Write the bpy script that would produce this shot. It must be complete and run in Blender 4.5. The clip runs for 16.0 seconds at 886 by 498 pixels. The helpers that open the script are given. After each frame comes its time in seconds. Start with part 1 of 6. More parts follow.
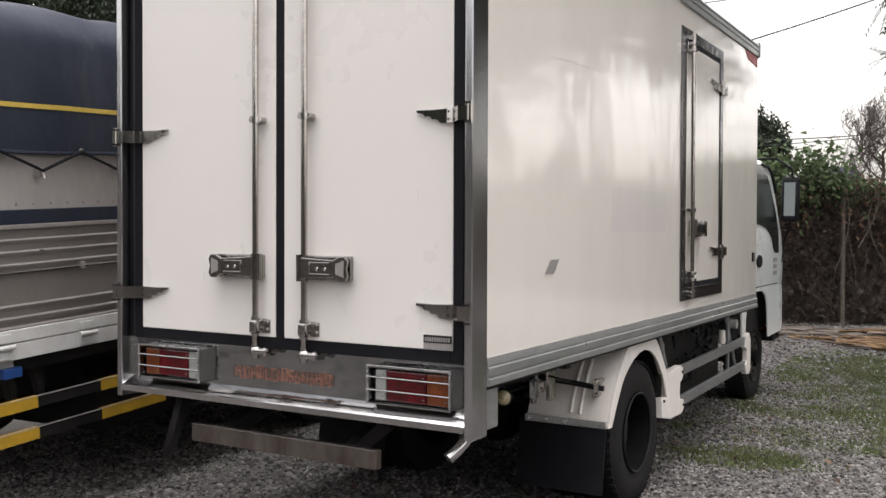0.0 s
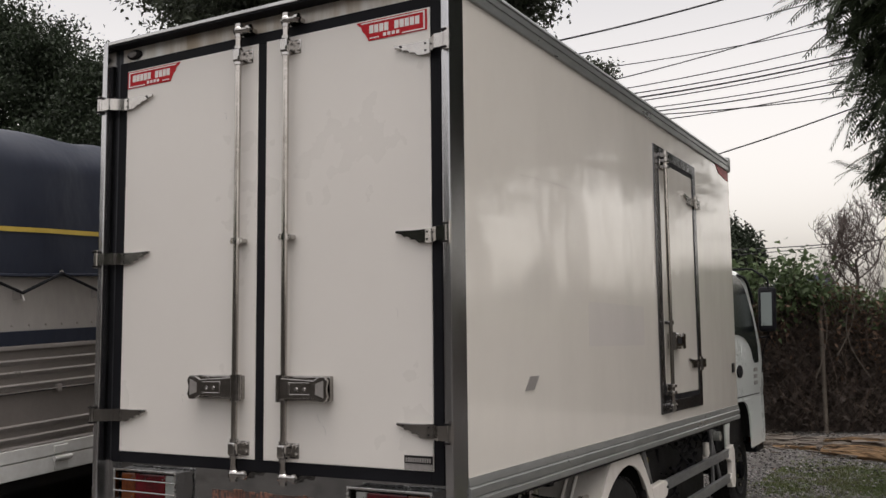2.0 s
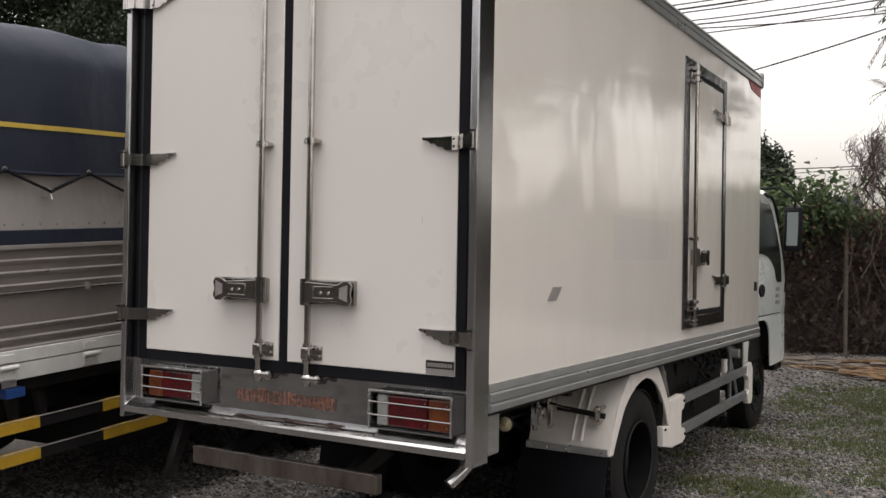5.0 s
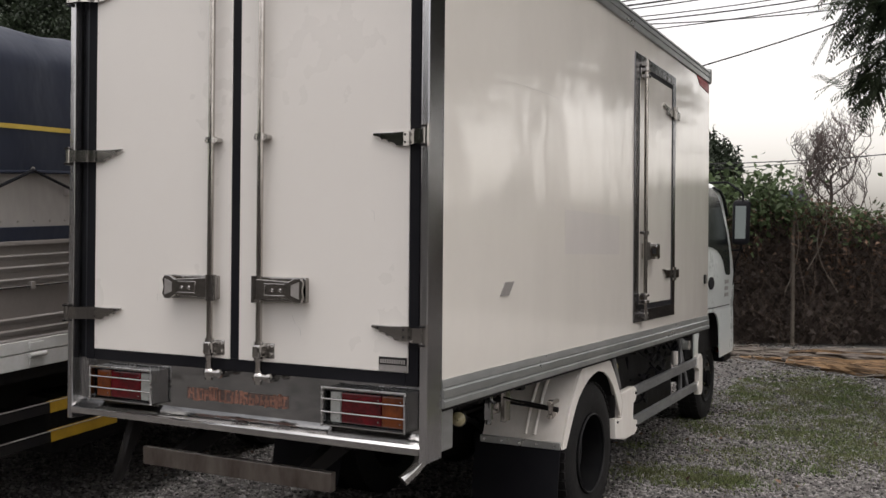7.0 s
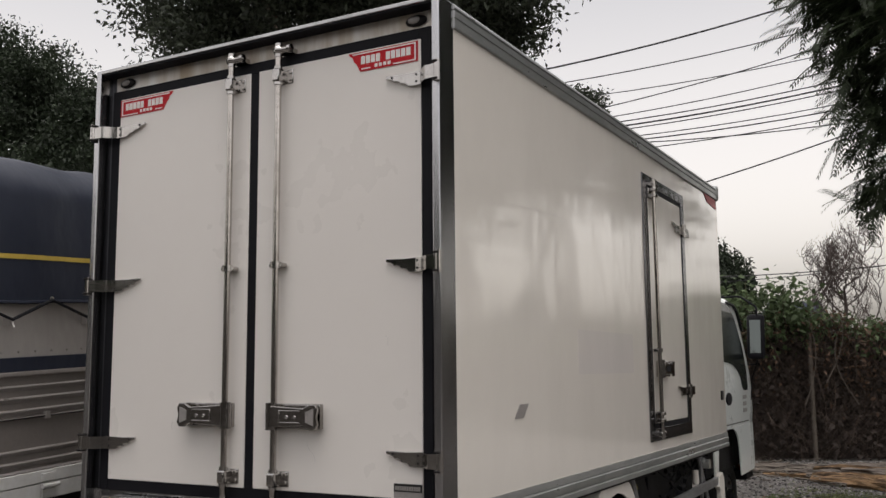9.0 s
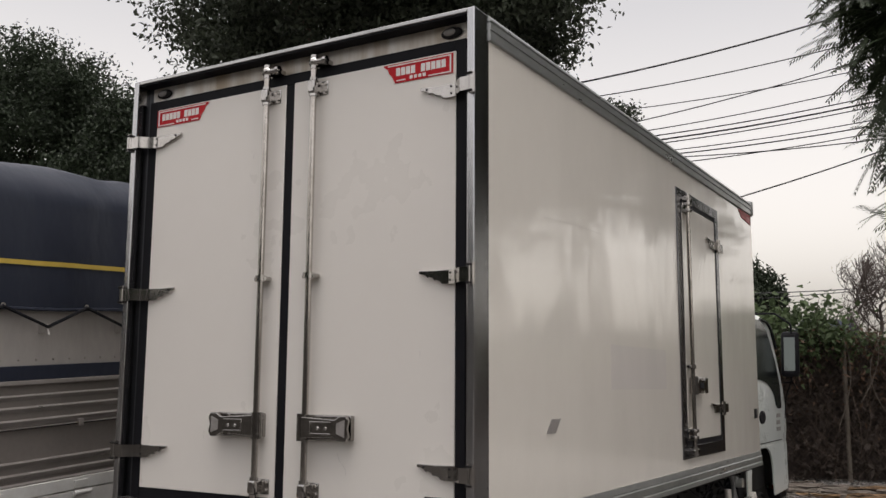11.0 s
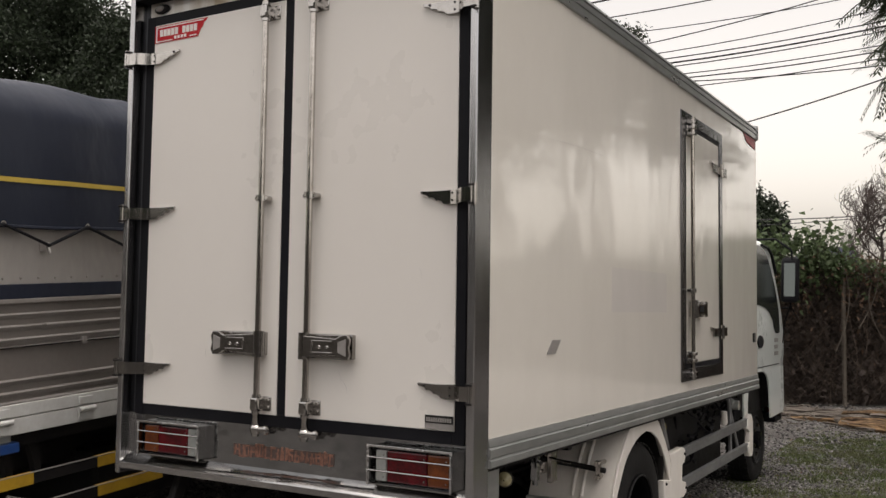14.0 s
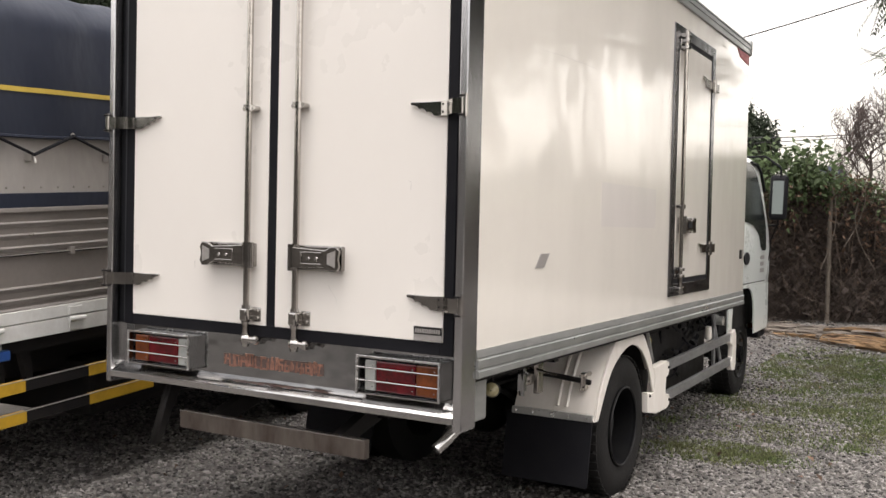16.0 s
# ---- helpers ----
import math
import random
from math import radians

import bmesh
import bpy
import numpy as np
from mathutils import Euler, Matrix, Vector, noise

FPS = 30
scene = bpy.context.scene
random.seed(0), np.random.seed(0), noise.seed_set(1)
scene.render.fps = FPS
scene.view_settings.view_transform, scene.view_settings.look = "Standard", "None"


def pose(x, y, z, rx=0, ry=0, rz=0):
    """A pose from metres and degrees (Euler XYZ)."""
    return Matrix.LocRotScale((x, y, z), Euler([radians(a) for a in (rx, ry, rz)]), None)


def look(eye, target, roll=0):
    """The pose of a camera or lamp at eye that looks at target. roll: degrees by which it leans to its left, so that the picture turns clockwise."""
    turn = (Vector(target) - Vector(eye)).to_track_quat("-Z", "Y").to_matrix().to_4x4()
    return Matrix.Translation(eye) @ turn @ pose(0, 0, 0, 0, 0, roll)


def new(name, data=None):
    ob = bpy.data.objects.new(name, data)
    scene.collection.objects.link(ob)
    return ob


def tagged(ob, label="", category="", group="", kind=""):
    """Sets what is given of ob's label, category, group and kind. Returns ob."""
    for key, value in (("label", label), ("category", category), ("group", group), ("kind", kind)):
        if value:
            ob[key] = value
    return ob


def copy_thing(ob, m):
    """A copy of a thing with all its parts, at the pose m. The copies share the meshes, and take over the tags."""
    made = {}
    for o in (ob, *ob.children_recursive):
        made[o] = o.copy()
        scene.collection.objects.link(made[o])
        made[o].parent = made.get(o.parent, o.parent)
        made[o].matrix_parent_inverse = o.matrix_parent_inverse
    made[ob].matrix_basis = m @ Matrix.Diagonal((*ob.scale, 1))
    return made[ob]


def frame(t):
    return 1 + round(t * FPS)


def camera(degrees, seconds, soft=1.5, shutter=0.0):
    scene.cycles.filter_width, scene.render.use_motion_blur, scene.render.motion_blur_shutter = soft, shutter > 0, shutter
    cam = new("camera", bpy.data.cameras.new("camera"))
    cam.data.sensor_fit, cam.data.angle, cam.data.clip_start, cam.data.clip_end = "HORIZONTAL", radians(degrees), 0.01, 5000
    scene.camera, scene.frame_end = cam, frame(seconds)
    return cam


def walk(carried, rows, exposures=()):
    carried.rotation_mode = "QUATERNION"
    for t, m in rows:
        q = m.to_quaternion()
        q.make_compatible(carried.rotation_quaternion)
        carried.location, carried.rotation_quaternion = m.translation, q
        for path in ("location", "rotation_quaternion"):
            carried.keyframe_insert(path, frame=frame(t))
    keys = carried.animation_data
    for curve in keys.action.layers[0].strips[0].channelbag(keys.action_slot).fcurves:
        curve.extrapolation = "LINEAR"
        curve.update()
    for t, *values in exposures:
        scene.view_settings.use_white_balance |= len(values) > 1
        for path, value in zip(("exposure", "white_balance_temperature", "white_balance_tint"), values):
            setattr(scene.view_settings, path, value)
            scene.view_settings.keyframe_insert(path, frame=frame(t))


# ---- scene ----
cam = camera(50.7, 16.0)
PATH = [
    (0, (1.64, -3.01, 1.475), (0.616, -1.292, 1.44), 0.2),
    (0.5, (1.651, -3.022, 1.488), (0.681, -1.274, 1.512), 0.6),
    (1, (1.656, -3.029, 1.492), (0.702, -1.274, 1.592), 0.3),
    (1.5, (1.666, -3.035, 1.502), (0.703, -1.289, 1.663), -0.3),
    (2, (1.663, -3.036, 1.502), (0.68, -1.306, 1.704), -0.6),
    (2.5, (1.659, -3.038, 1.505), (0.629, -1.337, 1.718), -0.3),
    (3, (1.653, -3.043, 1.503), (0.586, -1.362, 1.693), 0.4),
    (3.5, (1.641, -3.039, 1.494), (0.568, -1.357, 1.634), 1.0),
    (4, (1.638, -3.04, 1.494), (0.574, -1.35, 1.595), 1.2),
    (4.5, (1.642, -3.031, 1.491), (0.597, -1.327, 1.547), 1.1),
    (4.7, (1.647, -3.032, 1.482), (0.607, -1.324, 1.518), 1.0),
    (6.8, (1.655, -3.022, 1.483), (0.703, -1.263, 1.468), 0.6),
    (7, (1.655, -3.024, 1.484), (0.71, -1.261, 1.492), 0.5),
    (7.5, (1.658, -3.029, 1.493), (0.711, -1.268, 1.555), 0.1),
    (8, (1.666, -3.042, 1.496), (0.716, -1.287, 1.638), -0.4),
    (8.5, (1.67, -3.051, 1.504), (0.723, -1.302, 1.715), -0.6),
    (9, (1.679, -3.061, 1.511), (0.717, -1.326, 1.767), -0.5),
    (9.5, (1.673, -3.064, 1.51), (0.693, -1.344, 1.798), -0.3),
    (12, (1.651, -3.052, 1.509), (0.623, -1.359, 1.783), 0.7),
    (12.5, (1.649, -3.05, 1.504), (0.626, -1.346, 1.727), 0.8),
    (13, (1.649, -3.043, 1.496), (0.626, -1.333, 1.671), 0.8),
    (13.5, (1.652, -3.044, 1.497), (0.627, -1.332, 1.64), 0.7),
    (14, (1.644, -3.038, 1.493), (0.621, -1.324, 1.618), 0.8),
    (14.5, (1.651, -3.043, 1.49), (0.621, -1.331, 1.573), 1.0),
    (15, (1.651, -3.045, 1.49), (0.634, -1.323, 1.507), 1.2),
    (15.5, (1.643, -3.04, 1.487), (0.637, -1.311, 1.461), 1.4),
    (16, (1.635, -3.031, 1.48), (0.634, -1.3, 1.426), 1.3),
]
walk(cam, [(t, look(eye, target, roll)) for t, eye, target, roll in PATH],
     exposures=[(t, e, k, 13) for t, e, k in (
         (0, 0.31, 6650), (0.5, -0.12, 6700), (1, -0.42, 6750), (1.5, -0.52, 6800), (2, -0.38, 6850), (3, -0.37, 6900), (3.5, -0.3, 6950), (4, -0.24, 6950), (4.5, -0.15, 6900), (7, -0.12, 6750), (7.5, -0.24, 6750), (8, -0.42, 6750),
         (8.5, -0.62, 6800), (9, -0.44, 6800), (12, -0.42, 6900), (13, -0.38, 6950), (13.5, -0.28, 7050), (14, -0.26, 7100), (14.5, -0.24, 7100), (15, 0.04, 7050), (15.5, 0.4, 7000), (16, 0.57, 6950))])

# ---- light: overcast late afternoon ----
world = bpy.data.worlds.new("sky")
scene.world = world
world.use_nodes = True
wn, wl = world.node_tree.nodes, world.node_tree.links
wn.clear()
sky = wn.new("ShaderNodeTexSky")
sky.sky_type, sky.sun_disc = "NISHITA", False
sky.sun_elevation, sky.sun_rotation = radians(83), radians(150)
sky.dust_density, sky.air_density, sky.ozone_density = 6.0, 1.0, 1.0
grey = wn.new("ShaderNodeHueSaturation")
grey.inputs["Saturation"].default_value = 0.12
wbg = wn.new("ShaderNodeBackground")
wbg.inputs["Strength"].default_value = 0.3
wout = wn.new("ShaderNodeOutputWorld")
wl.new(sky.outputs[0], grey.inputs["Color"])
# haze: the overcast is brighter and a little warmer towards the horizon
wco, wsep, wmr = wn.new("ShaderNodeTexCoord"), wn.new("ShaderNodeSeparateXYZ"), wn.new("ShaderNodeMapRange")
wmr.inputs["From Min"].default_value, wmr.inputs["From Max"].default_value = 0.0, 0.38
haze = wn.new("ShaderNodeMix")
haze.data_type = "RGBA"
haze.inputs["A"].default_value, haze.inputs["B"].default_value = (1.82, 1.76, 1.65, 1), (0.97, 0.98, 1.0, 1)
lit = wn.new("ShaderNodeMix")
lit.data_type, lit.blend_type = "RGBA", "MULTIPLY"
lit.inputs["Factor"].default_value = 1.0
wl.new(wco.outputs["Generated"], wsep.inputs[0])
wl.new(wsep.outputs["Z"], wmr.inputs["Value"])
wl.new(wmr.outputs[0], haze.inputs["Factor"])
wl.new(grey.outputs[0], lit.inputs["A"])
wl.new(haze.outputs["Result"], lit.inputs["B"])
wl.new(lit.outputs["Result"], wbg.inputs["Color"])
wl.new(wbg.outputs[0], wout.inputs["Surface"])

sun = new("sun", bpy.data.lights.new("sun", "SUN"))
sun.data.energy, sun.data.angle, sun.data.color = 0.6, radians(40), (1.0, 0.95, 0.88)
sun.matrix_world = look((10, -3.0, 16), (0, 0, 0))


# ---- materials ----
def shader(name, color, rough=0.5, metal=0.0, color2=None, scale=4.0, fine=60.0, bump=0.0, bump_scale=80.0,
           rough_var=0.1, coat=0.0, by_piece=0.0, stretch=(1, 1, 1), contrast=0.5, spec=0.5, bump_detail=3.0, through_light=0.0):
    """A surface with broad stains, fine grain, uneven gloss and relief, in metres."""
    m = bpy.data.materials.new(name)
    m.use_nodes = True
    n, l = m.node_tree.nodes, m.node_tree.links
    b = n["Principled BSDF"]
    b.inputs["Metallic"].default_value = metal
    b.inputs["Specular IOR Level"].default_value = spec
    b.inputs["Coat Weight"].default_value = coat
    b.inputs["Coat Roughness"].default_value = 0.08
    co = n.new("ShaderNodeTexCoord")
    mp = n.new("ShaderNodeMapping")
    mp.inputs["Scale"].default_value = stretch
    l.new(co.outputs["Object"], mp.inputs["Vector"])
    broad, grain = n.new("ShaderNodeTexNoise"), n.new("ShaderNodeTexNoise")
    for tex, s in ((broad, scale), (grain, fine)):
        tex.inputs["Scale"].default_value = s
        tex.inputs["Detail"].default_value = 5
        l.new(mp.outputs[0], tex.inputs["Vector"])
    both = n.new("ShaderNodeMath")
    both.operation = "MULTIPLY_ADD"
    l.new(grain.outputs["Fac"], both.inputs[0])
    both.inputs[1].default_value = 0.45
    l.new(broad.outputs["Fac"], both.inputs[2])
    ramp = n.new("ShaderNodeMapRange")
    ramp.inputs["From Min"].default_value = 0.725 - 0.45 * (1 - contrast) - 0.08
    ramp.inputs["From Max"].default_value = 0.725 + 0.45 * (1 - contrast) + 0.08
    l.new(both.outputs[0], ramp.inputs["Value"])
    mix = n.new("ShaderNodeMix")
    mix.data_type = "RGBA"
    mix.inputs["A"].default_value = (*color, 1)
    mix.inputs["B"].default_value = (*(color2 or [c * 0.8 for c in color]), 1)
    l.new(ramp.outputs[0], mix.inputs["Factor"])
    last = mix.outputs["Result"]
    if by_piece:
        info = n.new("ShaderNodeObjectInfo")
        geo = n.new("ShaderNodeNewGeometry")
        add = n.new("ShaderNodeMath")
        add.operation = "ADD"
        l.new(info.outputs["Random"], add.inputs[0])
        l.new(geo.outputs["Random Per Island"], add.inputs[1])
        frac = n.new("ShaderNodeMath")
        frac.operation = "FRACT"
        l.new(add.outputs[0], frac.inputs[0])
        mr = n.new("ShaderNodeMapRange")
        mr.inputs["To Min"].default_value, mr.inputs["To Max"].default_value = 1 - by_piece, 1 + by_piece
        l.new(frac.outputs[0], mr.inputs["Value"])
        hsv = n.new("ShaderNodeHueSaturation")
        l.new(mr.outputs[0], hsv.inputs["Value"])
        l.new(last, hsv.inputs["Color"])
        last = hsv.outputs[0]
    l.new(last, b.inputs["Base Color"])
    rr = n.new("ShaderNodeMapRange")
    rr.inputs["To Min"].default_value, rr.inputs["To Max"].default_value = max(rough - rough_var, 0.02), min(rough + rough_var, 1)
    l.new(both.outputs[0], rr.inputs["Value"])
    rr.inputs["From Min"].default_value, rr.inputs["From Max"].default_value = 0.4, 1.05
    l.new(rr.outputs[0], b.inputs["Roughness"])
    if bump:
        bt = n.new("ShaderNodeTexNoise")
        bt.inputs["Scale"].default_value = bump_scale
        bt.inputs["Detail"].default_value = bump_detail
        l.new(mp.outputs[0], bt.inputs["Vector"])
        bp = n.new("ShaderNodeBump")
        bp.inputs["Strength"].default_value = 1.0
        bp.inputs["Distance"].default_value = bump
        l.new(bt.outputs["Fac"], bp.inputs["Height"])
        l.new(bp.outputs[0], b.inputs["Normal"])
    if through_light:
        tr, ms = n.new("ShaderNodeBsdfTranslucent"), n.new("ShaderNodeMixShader")
        l.new(last, tr.inputs["Color"])
        ms.inputs[0].default_value = through_light
        l.new(b.outputs[0], ms.inputs[1])
        l.new(tr.outputs[0], ms.inputs[2])
        l.new(ms.outputs[0], n["Material Output"].inputs["Surface"])
    return m


M = {}
M["door_white"] = shader("white gelcoat", (0.71, 0.68, 0.64), 0.3, color2=(0.685, 0.651, 0.61), scale=1.2, fine=9, bump=0.0008, bump_scale=1.5, rough_var=0.08)
M["side_white"] = shader("glossy white gelcoat", (0.775, 0.738, 0.675), 0.06, color2=(0.735, 0.698, 0.636), scale=1.0, fine=16, bump=0.012, bump_scale=2.4, bump_detail=1.5, rough_var=0.04, stretch=(1, 1, 0.6), coat=1.0, spec=0.8)
M["rod_steel"] = shader("dull polished rod", (0.58, 0.55, 0.52), 0.13, 1.0, color2=(0.36, 0.33, 0.30), scale=9, fine=50, contrast=0.4, rough_var=0.05)
M["steel"] = shader("stainless steel", (0.68, 0.675, 0.67), 0.17, 1.0, color2=(0.50, 0.495, 0.49), scale=7, fine=40, bump=0.004, bump_scale=5, contrast=0.5, rough_var=0.09, stretch=(1, 1, 0.5))
M["alu"] = shader("aluminium rail", (0.48, 0.49, 0.48), 0.33, 0.75, color2=(0.32, 0.33, 0.325), scale=6, fine=45, stretch=(1, 0.25, 1), contrast=0.6, bump=0.0015, bump_scale=9)
M["post_steel"] = shader("scuffed stainless post", (0.56, 0.56, 0.57), 0.2, 1.0, color2=(0.45, 0.45, 0.46), scale=4, fine=25, bump=0.001, bump_scale=5, contrast=0.35, rough_var=0.06, stretch=(1, 1, 0.4))
M["chrome"] = shader("polished steel", (0.52, 0.505, 0.49), 0.12, 1.0, color2=(0.40, 0.38, 0.36), scale=12, fine=30, rough_var=0.05, contrast=0.3, bump=0.0003, bump_scale=20)
M["rubber"] = shader("black rubber", (0.006, 0.006, 0.0085), 0.55, color2=(0.011, 0.011, 0.013), scale=8, fine=90, spec=0.12)
M["tyre"] = shader("tyre rubber", (0.009, 0.009, 0.0095), 0.7, color2=(0.017, 0.016, 0.0155), scale=10, fine=120, bump=0.002, bump_scale=90, spec=0.2)
M["chassis"] = shader("black chassis paint", (0.008, 0.008, 0.009), 0.6, color2=(0.018, 0.016, 0.015), scale=8, fine=60, bump=0.001, spec=0.2)
M["cab_white"] = shader("white cab paint", (0.74, 0.78, 0.76), 0.3, color2=(0.70, 0.74, 0.72), scale=3, fine=40, coat=0.6)
M["guard_white"] = shader("white painted steel", (0.78, 0.75, 0.71), 0.4, color2=(0.62, 0.57, 0.51), scale=6, fine=30, bump=0.002, bump_scale=12, contrast=0.3, stretch=(1, 1, 0.3))
M["red"] = shader("red lens", (0.14, 0.003, 0.008), 0.12, color2=(0.035, 0.002, 0.003), scale=12, fine=90, contrast=0.6)
M["amber"] = shader("amber lens", (0.20, 0.05, 0.011), 0.12, color2=(0.08, 0.02, 0.007), scale=16, fine=90, contrast=0.6)
M["clear"] = shader("clear lens", (0.36, 0.37, 0.35), 0.12, color2=(0.27, 0.28, 0.27), scale=20, coat=0.3)
M["tarp"] = shader("navy tarpaulin", (0.0125, 0.0165, 0.030), 0.42, color2=(0.022, 0.027, 0.041), scale=2, fine=15, bump=0.012, bump_scale=5, contrast=0.4, spec=0.3, stretch=(1, 1, 0.5))
M["tarp_yellow"] = shader("yellow stripe", (0.52, 0.38, 0.07), 0.5, color2=(0.44, 0.31, 0.05), scale=9)
M["board"] = shader("grey brown side board", (0.21, 0.19, 0.178), 0.45, 0.2, color2=(0.165, 0.148, 0.137), scale=3, fine=40)
M["board_rib"] = shader("bright board rib", (0.30, 0.28, 0.267), 0.4, 0.3, color2=(0.23, 0.212, 0.20), scale=5, fine=40)
M["sheet"] = shader("dull grey sheet", (0.42, 0.40, 0.38), 0.5, 0.3, color2=(0.32, 0.30, 0.285), scale=2.2, fine=30, stretch=(1, 1, 0.4))
M["bed_white"] = shader("white painted bed", (0.60, 0.61, 0.60), 0.45, color2=(0.44, 0.43, 0.41), scale=7, fine=50, contrast=0.35)
M["yellow"] = shader("yellow guard paint", (0.50, 0.30, 0.025), 0.45, color2=(0.34, 0.20, 0.02), scale=9, fine=50, contrast=0.5)
M["sticker_red"] = shader("red sticker", (0.48, 0.018, 0.024), 0.5, color2=(0.42, 0.014, 0.02), scale=14, spec=0.15)
M["sticker_white"] = shader("white print", (0.80, 0.78, 0.75), 0.45, scale=30)
M["grey_patch"] = shader("grey sticker", (0.20, 0.19, 0.18), 0.4, color2=(0.28, 0.26, 0.25), scale=40)
M["glass_dark"] = shader("dark glass", (0.012, 0.014, 0.016), 0.05, scale=3, rough_var=0.01, spec=0.2)
M["tinted_glass"] = shader("dark tinted glass", (0.012, 0.016, 0.016), 0.22, scale=3, rough_var=0.04, spec=0.3)
M["corner_red"] = shader("faded red reflector", (0.32, 0.02, 0.025), 0.4, color2=(0.18, 0.02, 0.022), scale=18, contrast=0.5)
M["handle_dark"] = shader("dark worn handle steel", (0.44, 0.425, 0.41), 0.13, 1.0, color2=(0.22, 0.205, 0.19), scale=22, fine=60, rough_var=0.05, contrast=0.5, bump=0.0015, bump_scale=30)
M["lip_steel"] = shader("bright scuffed steel", (0.54, 0.535, 0.53), 0.15, 1.0, color2=(0.36, 0.355, 0.35), scale=7, fine=50, bump=0.004, bump_scale=5, contrast=0.6, stretch=(0.4, 1, 1))
M["plate_steel"] = shader("brushed steel", (0.42, 0.425, 0.43), 0.09, 1.0, color2=(0.21, 0.215, 0.22), scale=3.5, fine=30, stretch=(0.5, 1, 1), bump=0.008, bump_scale=3.5, contrast=0.65, rough_var=0.06)
M["bright_steel"] = shader("bright steel edge", (0.78, 0.775, 0.77), 0.25, 1.0, color2=(0.66, 0.655, 0.65), scale=12)
M["guard_alu"] = shader("weathered aluminium bar", (0.34, 0.345, 0.35), 0.42, 0.7, color2=(0.22, 0.22, 0.225), scale=7, fine=45, stretch=(1, 0.3, 1), contrast=0.6)
# base colour darkened to hold the dark reflections on the side door frame
M["frame_steel"] = shader("dull darkened steel", (0.27, 0.27, 0.285), 0.2, 1.0, color2=(0.12, 0.12, 0.13), scale=7, fine=40, bump=0.003, bump_scale=9, contrast=0.6)
M["rim_black"] = shader("black painted rim", (0.0035, 0.0035, 0.0045), 0.75, color2=(0.008, 0.008, 0.008), scale=12, spec=0.03)
M["worn_bar"] = shader("worn stained steel", (0.21, 0.185, 0.165), 0.38, 0.75, color2=(0.085, 0.065, 0.055), scale=9, fine=45, bump=0.003, bump_scale=25, contrast=0.55, stretch=(1, 1, 0.35))
M["ground"] = shader("gravel ground", (0.14, 0.132, 0.126), 0.95, color2=(0.07, 0.064, 0.058), scale=3.0, fine=60, bump=0.02, bump_scale=60, contrast=0.5, spec=0.2)
mm = bpy.data.materials.new("mirror glass")
mm.use_nodes = True
mm.node_tree.nodes["Principled BSDF"].inputs["Metallic"].default_value = 1.0
mm.node_tree.nodes["Principled BSDF"].inputs["Roughness"].default_value = 0.03
mm.node_tree.nodes["Principled BSDF"].inputs["Base Color"].default_value = (0.11, 0.125, 0.122, 1)
M["mirror"] = mm
M["bark"] = shader("bark", (0.12, 0.09, 0.07), 0.9, color2=(0.06, 0.045, 0.035), scale=8, bump=0.01, bump_scale=20)


# ---- building helpers ----
def bx(bm, x0, x1, y0, y1, z0, z1, bevel=0.0):
    vs = [bm.verts.new((x, y, z)) for x in (x0, x1) for y in (y0, y1) for z in (z0, z1)]
    faces = [bm.faces.new([vs[i] for i in f]) for f in ((0, 1, 3, 2), (4, 6, 7, 5), (0, 4, 5, 1), (2, 3, 7, 6), (0, 2, 6, 4), (1, 5, 7, 3))]
    if bevel:
        edges = list({e for f in faces for e in f.edges})
        bmesh.ops.bevel(bm, geom=edges, offset=bevel, segments=2, profile=0.5, affect="EDGES")
    keep_flat(bm)
    return bm


def keep_flat(bm):
    """Marks the faces that lie square to an axis, which stay plane when the bevels are smoothed."""
    lay = bm.faces.layers.int["flat"]
    bm.normal_update()
    for f in bm.faces:
        if max(abs(c) for c in f.normal) > 0.9995:
            f[lay] = 1


def prism(bm, outline, axis, a, b, bevel=0.0):
    """An outline of (u, v) pushed along an axis from a to b; u, v are the other two axes in order."""
    def at(u, v, w):
        return {"x": (w, u, v), "y": (u, w, v), "z": (u, v, w)}[axis]
    lo = [bm.verts.new(at(u, v, a)) for u, v in outline]
    hi = [bm.verts.new(at(u, v, b)) for u, v in outline]
    faces = [bm.faces.new(lo), bm.faces.new(hi[::-1])]
    for i in range(len(lo)):
        j = (i + 1) % len(lo)
        faces.append(bm.faces.new((lo[i], hi[i], hi[j], lo[j])))
    bmesh.ops.recalc_face_normals(bm, faces=faces)
    if bevel:
        edges = list({e for f in faces[:2] for e in f.edges})
        bmesh.ops.bevel(bm, geom=edges, offset=bevel, segments=2, profile=0.5, affect="EDGES")
    keep_flat(bm)
    return bm


def rod(bm, p, q, r, r2=None, seg=12):
    p, q = Vector(p), Vector(q)
    d = q - p
    m = Matrix.Translation((p + q) / 2) @ d.to_track_quat("Z", "Y").to_matrix().to_4x4()
    bmesh.ops.create_cone(bm, cap_ends=True, segments=seg, radius1=r, radius2=r if r2 is None else r2, depth=d.length, matrix=m)
    return bm


